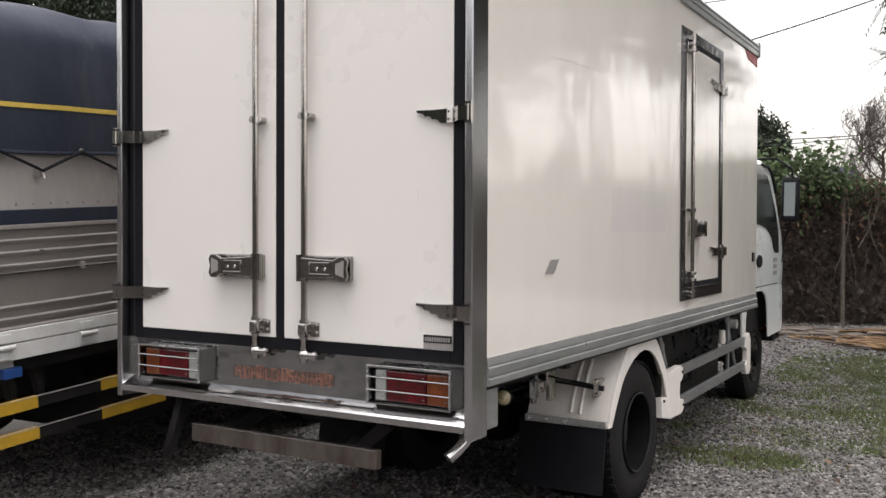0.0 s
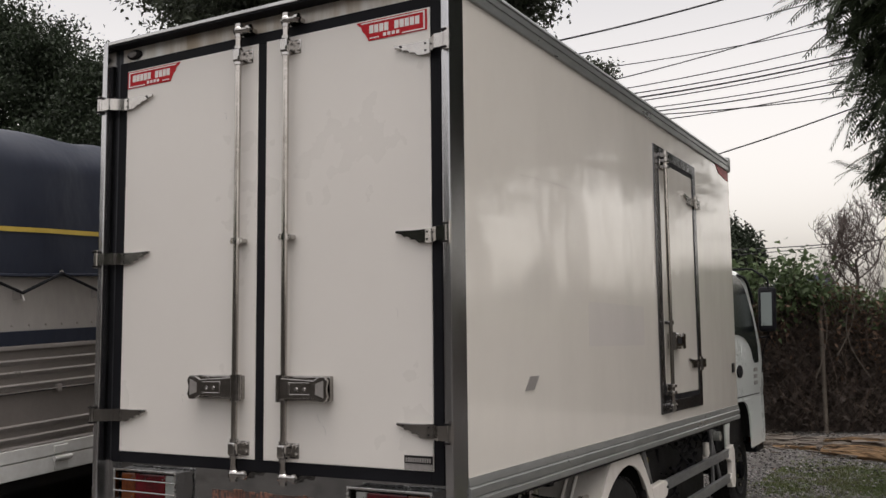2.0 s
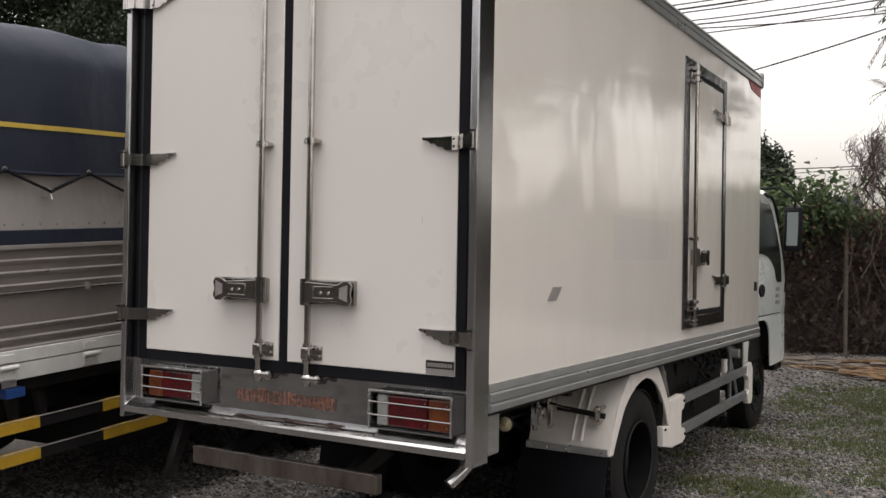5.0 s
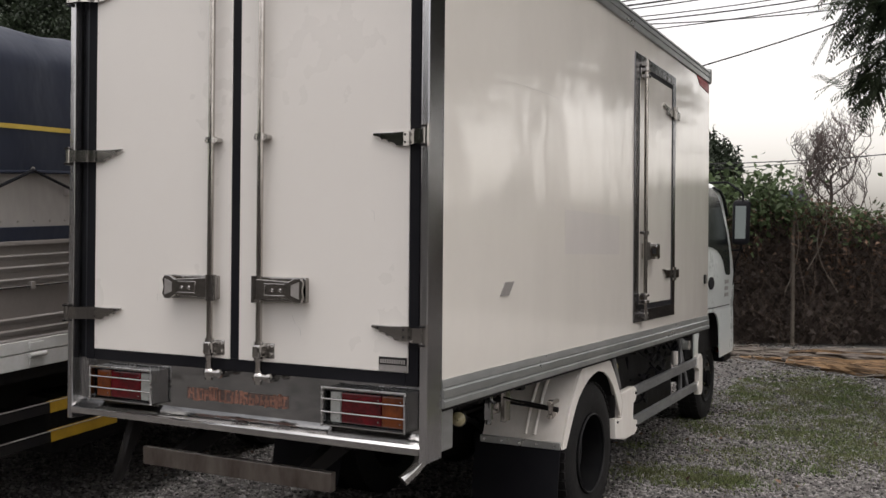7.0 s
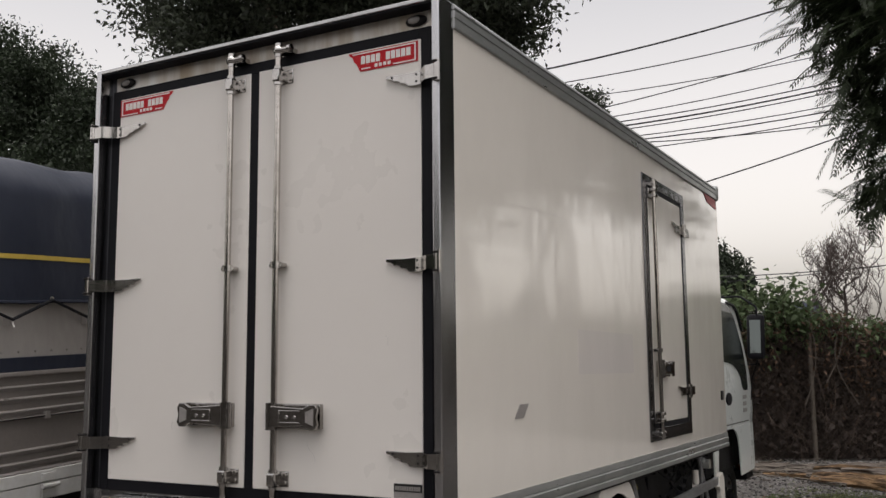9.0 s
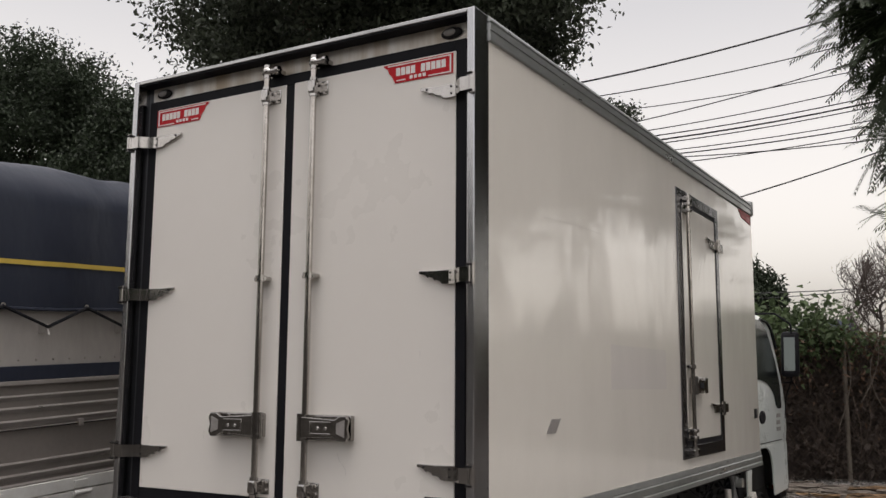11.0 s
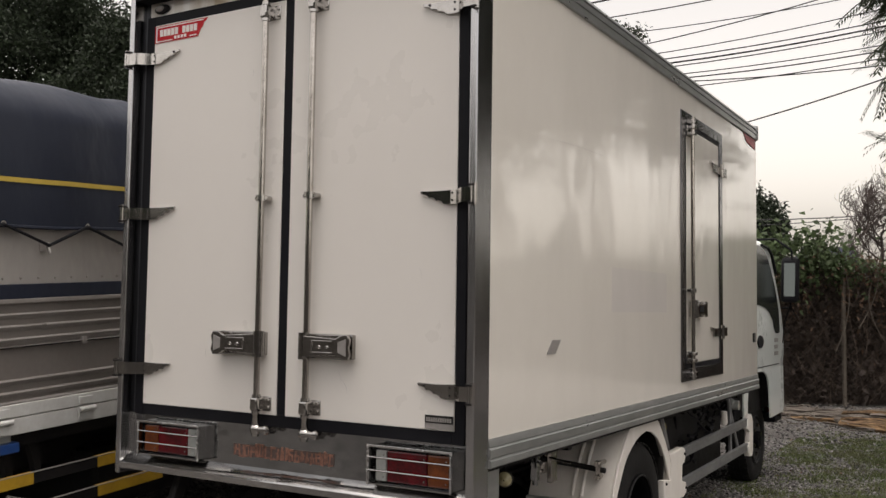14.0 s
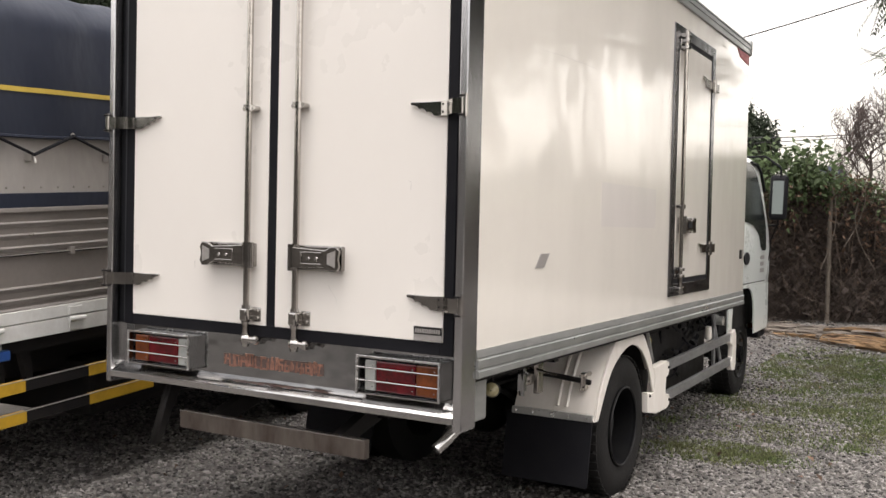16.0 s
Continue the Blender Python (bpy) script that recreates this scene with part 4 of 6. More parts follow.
def side_patch(outline, s, proud, thick, name, material, parent, label=""):
    """A panel that follows the cab's flank. outline of (y, z); s: +1 right flank, -1 left."""
    bb = B()
    lo = [bb.verts.new((CX + s * (side_x(z) + proud - thick), y, z)) for y, z in outline]
    hi = [bb.verts.new((CX + s * (side_x(z) + proud), y, z)) for y, z in outline]
    n = len(outline)
    bb.faces.new(lo)
    bb.faces.new(hi[::-1])
    for i in range(n):
        j = (i + 1) % n
        bb.faces.new((lo[i], hi[i], hi[j], lo[j]))
    bmesh.ops.recalc_face_normals(bb, faces=bb.faces[:])
    return part(name, bb, material, parent, label, smooth=False)


def swivel(bm, x, s):
    """Turns a mirror outwards and tips it back a little."""
    for v in bm.verts:
        v.co.y += 0.3 * s * (v.co.x - x) + 0.125 * (v.co.z - 1.8)


def flank_band(levels, s, proud, name, material, parent, label=""):
    """A glazed area that follows the flank: (z, rear y, front y) from the bottom up."""
    bb = B()
    rows = [[bb.verts.new((CX + s * (side_x(z) + p), y0 + (y1 - y0) * k / 6, z)) for k in range(7) for p in (proud,)] for z, y0, y1 in levels]
    inner = [[bb.verts.new((v.co.x - s * 0.02, v.co.y, v.co.z)) for v in row] for row in rows]
    for g, flip in ((rows, False), (inner, True)):
        for a, c in zip(g, g[1:]):
            for k in range(6):
                f = (a[k], a[k + 1], c[k + 1], c[k])
                bb.faces.new(f[::-1] if flip else f)
    rim = [(r[0], q[0]) for r, q in zip(rows, inner)], [(r[-1], q[-1]) for r, q in zip(rows, inner)], list(zip(rows[0], inner[0])), list(zip(rows[-1], inner[-1]))
    for edge in rim:
        for (a, c), (e, g) in zip(edge, edge[1:]):
            bb.faces.new((a, e, g, c))
    bmesh.ops.recalc_face_normals(bb, faces=bb.faces[:])
    return part(name, bb, material, parent, label, smooth=False)


M["pale_print"] = shader("pale grey print", (0.48, 0.50, 0.50), 0.4, color2=(0.66, 0.69, 0.67), scale=22, fine=60, contrast=0.8)
for s in (1, -1):
    arch = [(5.27 + 0.43 * math.copysign(abs(math.cos(radians(a))) ** 0.6, math.cos(radians(a))), 0.56 + 0.42 * math.sin(radians(a)) ** 0.6) for a in range(6, 175, 12)]
    low = [(6.30, 0.99), (6.32, 0.62), (6.28, 0.56), (5.72, 0.55)] + arch + [(4.82, 0.62), (4.72, 0.62), (4.70, 0.99)]
    side_patch(low, s, 0.004, 0.012, "lower_panel", "cab_white", cab)
    flank_band([(1.30, 5.93, 6.07), (1.33, 5.87, 6.09), (1.42, 5.82, 6.09), (1.48, 5.70, 6.085), (1.525, 5.56, 6.075), (1.55, 5.35, 6.065), (1.565, 4.80, 6.06), (1.66, 4.80, 6.01), (1.8, 4.80, 5.89), (1.9, 4.80, 5.80), (2.0, 4.80, 5.69), (2.05, 4.80, 5.58), (2.075, 4.80, 5.45)], s, 0.007, "side_window", "tinted_glass", cab, "dark tinted side window")
    bb = B()
    tube(bb, [(CX + s * (side_x(z) + 0.012), y, z) for y, z in ((5.5, 2.085), (5.74, 2.075), (5.87, 2.02), (5.95, 1.93), (6.0, 1.85))], 0.013, 6)
    part("rain_deflector", bb, "rubber", cab)
    side_patch([(4.80, 1.02), (4.80, 1.012), (6.12, 1.012), (6.12, 1.02)], s, 0.002, 0.01, "door_seam", "rubber", cab)
    bb = B()
    prism(bb, [(5.28 + 0.1 * math.cos(radians(a)), 1.238 + 0.055 * math.sin(radians(a))) for a in range(0, 360, 24)], "x", CX + s * 0.797 - 0.012, CX + s * 0.797 + 0.012, 0.003)
    part("door_handle", bb, "rubber", cab)
    for k, (z, w) in enumerate(((1.22, 0.16), (1.16, 0.14), (1.1, 0.16))):
        side_patch([(5.88, z), (5.88 + w, z), (5.88 + w, z + 0.035), (5.88, z + 0.035)], s, 0.003, 0.006, "print", "grey_patch", cab)
    side_patch([(5.5 + 0.09 * math.cos(radians(a)), 1.40 + 0.075 * math.sin(radians(a))) for a in range(0, 360, 30)], s, 0.002, 0.006, "emblem", "pale_print", cab)
    bb = B()
    bx(bb, CX + s * 0.70 - 0.06, CX + s * 0.70 + 0.06, 6.16, 6.3, 0.5, 0.6, 0.01)
    part("marker_lamp", bb, "amber", cab)
    # mirror on its bent arm
    X = CX + s * 0.885
    bb = B()
    tube(bb, [(CX + s * 0.56, 5.95, 2.14), (CX + s * 0.58, 6.15, 2.18), (CX + s * 0.735, 6.18, 2.185), (CX + s * 0.76, 6.18, 2.18), (CX + s * 0.89, 6.18, 2.085), (CX + s * 0.90, 6.18, 2.06), (CX + s * 0.90, 6.18, 1.98)], 0.010, 8)
    arm = part("mirror_arm", bb, "rubber", cab)
    bb = B()
    tube(bb, [(CX + s * 0.74, 6.2, 1.53), (CX + s * 0.86, 6.2, 1.535), (CX + s * 0.885, 6.18, 1.55), (CX + s * 0.885, 6.18, 1.98)], 0.008, 8)
    tube(bb, [(CX + s * 0.885, 6.18, 1.56), (CX + s * 0.93, 6.2, 1.46)], 0.004, 5)
    tube(bb, [(CX + s * 0.885, 6.18, 1.56), (CX + s * 0.82, 6.22, 1.40), (CX + s * 0.80, 6.24, 1.2)], 0.005, 5)
    part("brace", bb, "rubber", arm)
    bb = B()
    bx(bb, X - 0.078, X + 0.078, 6.14, 6.21, 1.585, 2.01, 0.034)
    swivel(bb, X, s)
    head = part("mirror_head", bb, "rubber", arm, "black mirror housing")
    bb = B()
    bx(bb, X - 0.048, X + 0.048, 6.135, 6.142, 1.64, 1.955, 0.002)
    swivel(bb, X, s)
    part("mirror_glass", bb, "mirror", head, "rear-view mirror glass")
b = B()
prism(b, [(6.29, 1.42), (6.305, 1.42), (6.0, 2.02), (5.985, 2.02)], "x", CX - 0.6, CX + 0.6)
part("windscreen", b, "glass_dark", cab)
b = B()
bx(b, CX - 0.75, CX + 0.75, 6.28, 6.41, 0.53, 0.80, 0.03)
part("bumper", b, "cab_white", cab)
b = B()
bx(b, CX - 0.76, CX + 0.76, 6.05, 6.38, 0.47, 0.552, 0.02)
part("lower_valance", b, "rubber", cab, "black lower edge of the bumper")
b = B()
bx(b, CX - 0.70, CX + 0.70, 4.75, 6.3, 0.62, 0.98)
part("underbody", b, "chassis", cab)
b = B()
bx(b, -0.34, -0.19, 4.56, 4.80, 0.62, 0.98, 0.02)
part("inner_arch", b, "rubber", cab)


# ---- ground ----
b = B()
bx(b, -400, 400, -400, 400, -0.3, 0.0)
tagged(part("ground", b, "ground"), "grey crushed gravel yard with patches of grass", "ground", kind="structure")


def raw(name, verts, faces, material, parent=None, smooth=False):
    """A mesh from arrays."""
    me = bpy.data.meshes.new(name)
    me.vertices.add(len(verts))
    me.vertices.foreach_set("co", np.asarray(verts, np.float32).ravel())
    n = faces.shape[1]
    me.loops.add(faces.size)
    me.loops.foreach_set("vertex_index", np.asarray(faces, np.int32).ravel())
    me.polygons.add(len(faces))
    me.polygons.foreach_set("loop_start", np.arange(0, faces.size, n, dtype=np.int32))
    me.update(calc_edges=True)
    me.validate()
    if smooth:
        me.shade_smooth()
    ob = new(name, me)
    me.materials.append(M[material])
    if parent is not None:
        ob.parent = parent
    return ob


bm_ = B()
bmesh.ops.create_cube(bm_, size=1.5)
bmesh.ops.triangulate(bm_, faces=bm_.faces[:])
bm_.verts.ensure_lookup_table()
CHIP_V = np.array([v.co[:] for v in bm_.verts])
CHIP_F = np.array([[v.index for v in f.verts] for f in bm_.faces])
bm_.free()
gen = np.random.default_rng(3)


def stones(name, xy, size, material, lift=0.2):
    """Angular crushed stones, each squashed and jittered."""
    n = len(xy)
    v = CHIP_V[None] * gen.uniform(0.45, 1.3, (n, 8, 1))
    v = v * (gen.uniform(0.55, 1.3, (n, 1, 3)) * np.array([1, 1, 0.62])) * size[:, None, None]
    a = gen.uniform(0, 2 * np.pi, n)
    t = gen.uniform(-0.6, 0.6, n)
    y, z = v[..., 1] * np.cos(t)[:, None] - v[..., 2] * np.sin(t)[:, None], v[..., 1] * np.sin(t)[:, None] + v[..., 2] * np.cos(t)[:, None]
    x = v[..., 0]
    out = np.stack([x * np.cos(a)[:, None] - y * np.sin(a)[:, None] + xy[:, :1], x * np.sin(a)[:, None] + y * np.cos(a)[:, None] + xy[:, 1:2], z + (lift * size)[:, None]], -1)
    f = (CHIP_F[None] + 8 * np.arange(n)[:, None, None]).reshape(-1, 3)
    return raw(name, out.reshape(-1, 3), f, material)


def smooth_noise(xy, scale, seed=0.0):
    return np.array([noise.noise((x * scale + seed, y * scale - seed, seed)) for x, y in xy])


M["stone"] = shader("crushed grey stone", (0.18, 0.171, 0.166), 0.85, color2=(0.085, 0.079, 0.075), scale=20, fine=90, by_piece=0.85, spec=0.3)
eye_xy = np.array((1.65, -3.0))
xy = gen.uniform((-4.2, -0.7), (2.3, 8.4), (110000, 2))
d = np.linalg.norm(xy - eye_xy, axis=1)
xy = xy[(d > 4.4) & (gen.uniform(0, 1, len(xy)) < np.clip(7.5 / d, 0, 1) ** 1.6)]
tagged(stones("gravel", xy, gen.uniform(0.006, 0.017, len(xy)), "stone"), "loose angular grey crushed stone", "gravel", kind="stuff")
near = np.random.default_rng(12).uniform((-3.5, -5.5), (4.5, 0.0), (17000, 2))
tagged(stones("near_gravel", near, np.random.default_rng(13).uniform(0.006, 0.017, len(near)), "stone"), "loose angular grey crushed stone", "gravel", kind="stuff")
xy = gen.uniform((-4.0, 7.5), (3.6, 13.5), (9000, 2))
tagged(stones("far_gravel", xy, gen.uniform(0.012, 0.026, len(xy)), "stone"), "loose grey crushed stone further off", "gravel", kind="stuff")

# grass in uneven patches
M["grass"] = shader("short grass", (0.085, 0.122, 0.042), 0.7, color2=(0.14, 0.14, 0.075), scale=2, fine=30, by_piece=0.6, contrast=0.7, spec=0.12, through_light=0.3)


def grass(xy, lo, hi, width):
    n = len(xy)
    a = gen.uniform(0, 2 * np.pi, n)
    h = gen.uniform(lo, hi, n)
    lean = gen.normal(0, 0.5, (n, 2)) * h[:, None]
    w = np.stack([np.cos(a), np.sin(a)], -1) * width * gen.uniform(0.7, 1.3, (n, 1))
    p0, p1 = np.c_[xy - w, np.zeros(n)], np.c_[xy + w, np.zeros(n)]
    tip = np.c_[xy + lean, h]
    v = np.stack([p0, p1, tip], 1).reshape(-1, 3)
    return raw("grass", v, np.arange(3 * n).reshape(-1, 3), "grass")


xy = gen.uniform((-0.6, 2.6), (3.2, 10.5), (230000, 2))
keep = smooth_noise(xy, 0.75, 3.7) + 0.9 * smooth_noise(xy, 2.3, 9.1) + 0.8 * smooth_noise(xy, 6.0, 1.3)
band = np.exp(-((xy[:, 1] - 5.2) / 1.5) ** 2) * 0.55 + np.exp(-((xy[:, 1] - 8.0) / 0.7) ** 2) * 0.35 - 0.35
patch = np.exp(-(((xy[:, 0] - 0.2) / 0.26) ** 2 + ((xy[:, 1] - 3.25) / 0.22) ** 2)) * 2.0 * (1 + 1.2 * smooth_noise(xy, 8.0, 4.4))
xy = xy[(keep + band + patch + gen.normal(0, 0.4, len(xy)) > 0.02) & ((xy[:, 1] > 3.7) | (patch > 0.35)) & (xy[:, 0] > -0.45)]
tufts = xy[gen.integers(0, len(xy), 110)][:, None] + gen.normal(0, 1, (110, 260, 2)) * gen.uniform(0.04, 0.15, (110, 1, 1))
clump = np.array((0.16, 3.25)) + gen.normal(0, 1, (9000, 2)) * np.array((0.2, 0.13))
clump = clump[smooth_noise(clump, 7.0, 2.2) + 0.6 * smooth_noise(clump, 18.0, 5.1) > 0.02]
xy = np.concatenate([xy[:62000], tufts.reshape(-1, 2), clump])
tagged(grass(xy, 0.010, 0.036, 0.0038), "thin short green grass growing through the gravel", "grass", kind="stuff")

# dry leaves and chips
def leaves(name, pts, size, material, parent=None, aspect=0.45, up=0.3, seed=1):
    """Folded leaf blades at points, each turned its own way."""
    g = np.random.default_rng(seed)
    n = len(pts)
    f = g.normal(0, 1, (n, 3)) - np.array([0, 0, 0.35])
    f /= np.linalg.norm(f, axis=1)[:, None]
    u = g.normal(0, 1, (n, 3)) + np.array([0, 0, up * 3])
    s = np.cross(f, u)
    s /= np.linalg.norm(s, axis=1)[:, None]
    u = np.cross(s, f)
    L = size * g.uniform(0.6, 1.35, (n, 1))
    w = L * aspect
    v = np.stack([pts, pts + f * L * 0.45 - s * w * 0.5 + u * L * 0.08, pts + f * L - u * L * 0.12, pts + f * L * 0.45 + s * w * 0.5 + u * L * 0.08], 1)
    k = 4 * np.arange(n)[:, None]
    faces = np.concatenate([k + np.array([[0, 2, 1]]), k + np.array([[0, 3, 2]])])
    return raw(name, v.reshape(-1, 3), faces, material, parent)


M["dry"] = shader("dry leaf", (0.14, 0.092, 0.066), 0.8, spec=0.15, color2=(0.10, 0.064, 0.046), scale=5, by_piece=0.5, through_light=0.3)
M["twig"] = shader("dead stem", (0.105, 0.08, 0.067), 0.9, color2=(0.06, 0.046, 0.038), scale=9, by_piece=0.5, spec=0.12)
M["pale_stem"] = shader("pale vine stem", (0.13, 0.11, 0.09), 0.8, color2=(0.08, 0.065, 0.052), scale=9)
M["hedge_green"] = shader("creeper leaf", (0.10, 0.138, 0.066), 0.6, color2=(0.062, 0.09, 0.043), scale=2, by_piece=0.5, spec=0.25, through_light=0.4)
M["hedge_dark"] = shader("withered leaf", (0.105, 0.088, 0.08), 0.9, color2=(0.064, 0.054, 0.05), scale=2, by_piece=0.45, spec=0.08, through_light=0.2)
M["tree_leaf"] = shader("dark tree leaf", (0.062, 0.074, 0.05), 0.55, color2=(0.036, 0.045, 0.03), scale=0.6, by_piece=0.5, spec=0.3, through_light=0.3)
M["far_leaf"] = shader("deep green far foliage", (0.03, 0.042, 0.024), 0.6, color2=(0.02, 0.028, 0.017), scale=0.6, by_piece=0.5, spec=0.2, through_light=0.2)
M["frond_leaf"] = shader("feathery leaf", (0.04, 0.055, 0.028), 0.55, color2=(0.026, 0.036, 0.018), scale=2, by_piece=0.4, spec=0.3, through_light=0.35)
M["grey_twig"] = shader("bare grey twig", (0.12, 0.095, 0.088), 0.9, color2=(0.07, 0.055, 0.05), scale=8)
pts = np.c_[gen.uniform((-3.5, -0.4), (2.4, 9.0), (260, 2)), np.full(260, 0.02)]
ob = leaves("fallen_leaves", pts, 0.05, "dry", aspect=0.6, up=2.0, seed=8)
tagged(ob, "scattered brown fallen leaves on the gravel", "leaves", kind="stuff")

# ---- parked tarpaulin truck, turned and pitched a little against the box truck ----
cargo = new("cargo_truck")
cargo.matrix_world = Matrix.Translation((-2.5, 0, 0)) @ Matrix.Rotation(radians(4.5), 4, "Z") @ Matrix.Rotation(radians(3.2), 4, "X")
tagged(cargo, "cargo truck with navy tarpaulin cover and grey ribbed side boards", "truck")
Y0, Y1 = -0.42, 4.2

# cover: straight sides, rounded shoulders, sagging a little between hoops
b = B()
prof = [(0.0, 1.862), (0.006, 2.0), (0.004, 2.2), (0.0, 2.40)]
for k in range(1, 9):
    a = radians(90 * k / 8)
    prof.append((-0.3 + 0.3 * math.cos(a), 2.40 + 0.25 * math.sin(a)))
prof += [(-0.7, 2.668), (-1.0, 2.672)]
prof += [(-2.0 - x, z) for x, z in prof[-2::-1]]
rows = []
ny = 93
for j in range(ny):
    y = Y0 - 0.02 + (Y1 - Y0 + 0.04) * j / (ny - 1)
    row = []
    hoop = 0.5 - 0.5 * math.cos(2 * math.pi * (y - 0.31) / 0.62)
    for i, (x, z) in enumerate(prof):
        side = max(0.0, min(1.0, (z - 1.86) / 0.5))
        w = 0.016 * noise.noise((y * 2.2, z * 1.6, 4.0 + (x < -1))) + 0.007 * noise.noise((y * 7, z * 2.5, 1.0)) - 0.018 * hoop * side
        s = -1 if x < -1.0 else 1
        top = max(0.0, (z - 2.5) / 0.17)
        row.append(b.verts.new((x + s * w * (1 - top * 0.8), y, z + w * top * 0.8)))
    rows.append(row)
for a, c in zip(rows, rows[1:]):
    for i in range(len(prof) - 1):
        b.faces.new((a[i], c[i], c[i + 1], a[i + 1]))
b.faces.new(rows[0][::-1])
b.faces.new(rows[-1])
bmesh.ops.recalc_face_normals(b, faces=b.faces[:])
cover = part("tarpaulin", b, "tarp", cargo, "navy tarpaulin cover with a yellow stripe")
b = B()
rows = []
for j in range(60):
    y = Y0 + (Y1 - Y0) * j / 59
    w = 0.03
    rows.append([b.verts.new((x + w * 0.0 + 0.016 * noise.noise((y * 2.2, z * 1.6, 4.0)) + 0.007 * noise.noise((y * 7, z * 2.5, 1.0)) - 0.018 * (0.5 - 0.5 * math.cos(2 * math.pi * (y - 0.31) / 0.62)) * 0.45 + 0.011, y, z)) for x, z in ((0, 2.084), (0, 2.108))])
for a, c in zip(rows, rows[1:]):
    b.faces.new((a[0], c[0], c[1], a[1]))
part("stripe", b, "tarp_yellow", cover)
b = B()
tube(b, [(0.012, Y0 + (Y1 - Y0) * k / 24, 1.867 + 0.004 * math.sin(k * 1.7)) for k in range(25)], 0.009, 6)
part("hem", b, "tarp", cover)
# lacing rope, eyelets and hooks
eyes = [-0.178 + 0.514 * k for k in range(-1, 8)]
b = B()
line = []
for y in eyes:
    line += [(0.022, y, 1.876), (0.03, y + 0.257, 1.776)]
tube(b, line, 0.009, 6)
part("rope", b, "rubber", cargo, "black lacing rope")
for y in eyes[1:]:
    b = B()
    lathe(b, [(0.014, 0.007), (0.02, 0.007), (0.02, 0.015), (0.014, 0.015)], (0.0, y, 1.88), seg=14)
    part("eyelet", b, "steel", cover)
    b = B()
    bx(b, -0.03, 0.02, y + 0.247, y + 0.267, 1.745, 1.79, 0.003)
    rod(b, (0.018, y + 0.257, 1.79), (0.04, y + 0.257, 1.735), 0.006, seg=6)
    part("rope_hook", b, "sheet", cargo)
# grey sheet, navy band, ribbed boards, white bed frame
b = B()
bx(b, -1.98, -0.03, Y0, Y1, 1.50, 1.90)
part("upper_sheet", b, "sheet", cargo, "dull grey sheet wall under the cover")
for k in range(24):
    b = B()
    rod(b, (-0.031, -0.36 + k * 0.105, 1.612), (-0.025, -0.36 + k * 0.105, 1.612), 0.006, 0.004, 6)
    part("rivet", b, "steel", cargo)
b = B()
bx(b, -0.04, -0.006, Y0, Y1, 1.512, 1.585, 0.004)
part("band", b, "tarp", cargo, "navy cloth band")
b = B()
bx(b, -0.05, 0.0, Y0, Y1, 1.49, 1.513, 0.004)
part("top_edge", b, "board_rib", cargo)
b = B()
bx(b, -1.97, -0.022, -0.287, Y1, 0.99, 1.492)
board = part("side_board", b, "board", cargo, "grey ribbed drop side board")
for z in (1.436, 1.377, 1.315, 1.113, 1.054, 1.008):
    b = B()
    prism(b, [(-0.022, z - 0.022), (-0.010, z - 0.010), (-0.006, z), (-0.010, z + 0.006), (-0.022, z + 0.008)], "y", -0.285, Y1 - 0.01)
    part("rib", b, "board_rib", board)
b = B()
rod(b, (-0.008, -0.27, 1.279), (-0.008, Y1, 1.279), 0.008, seg=8)
hr = part("latch_rod", b, "steel", board)
for y in (-0.26, 0.33, 0.95, 1.6, 2.3):
    b = B()
    bx(b, -0.025, 0.004, y - 0.014, y + 0.014, 1.262, 1.30, 0.003)
    part("rod_clip", b, "board_rib", hr)
b = B()
bx(b, -0.024, -0.003, 0.06, 0.09, 1.372, 1.382, 0.002)
part("screw", b, "steel", board)
b = B()
bx(b, -0.04, 0.0, Y0, -0.285, 0.852, 1.50, 0.004)
part("corner_post", b, "bed_white", cargo, "white painted bed corner post")
b = B()
bx(b, -0.05, 0.0, -0.285, Y1, 0.937, 1.0, 0.004)
part("bed_rail", b, "bed_white", cargo, "white painted upper bed rail")
b = B()
prism(b, [(Y0, 0.77), (Y0 + 0.09, 0.77), (Y0 + 0.19, 0.852), (Y1, 0.852), (Y1, 0.933), (Y0, 0.933)], "x", -0.06, -0.002, 0.003)
part("bed_sill", b, "bed_white", cargo, "white painted lower bed sill")
b = B()
bmesh.ops.create_uvsphere(b, u_segments=14, v_segments=8, radius=0.025, matrix=Matrix.Translation((0.005, -0.338, 0.817)))
part("rubber_stop", b, "rubber", cargo)
for k in range(5):
    y = -0.183 + 0.514 * k
    b = B()
    bx(b, -0.002, 0.010, y - 0.045, y + 0.045, 0.945, 0.985, 0.003)
    bx(b, -0.002, 0.009, y - 0.045, y + 0.045, 0.862, 0.905, 0.003)
    rod(b, (0.016, y - 0.055, 0.921), (0.016, y + 0.055, 0.921), 0.013, seg=10)
    part("drop_hinge", b, "bed_white", cargo)
b = B()
bx(b, -1.9, -0.07, Y0 + 0.03, Y1, 0.78, 0.93)
part("bed_floor", b, "chassis", cargo)
M["blue"] = shader("blue plastic", (0.02, 0.07, 0.25), 0.4, scale=20)
b = B()
bx(b, -0.14, -0.02, -0.17, -0.06, 0.76, 0.81, 0.006)
mk = part("marker_lamp", b, "blue", cargo, "small blue marker lamp")
b = B()
bx(b, -0.12, -0.06, -0.16, -0.08, 0.805, 0.86)
part("bracket", b, "bed_white", mk)
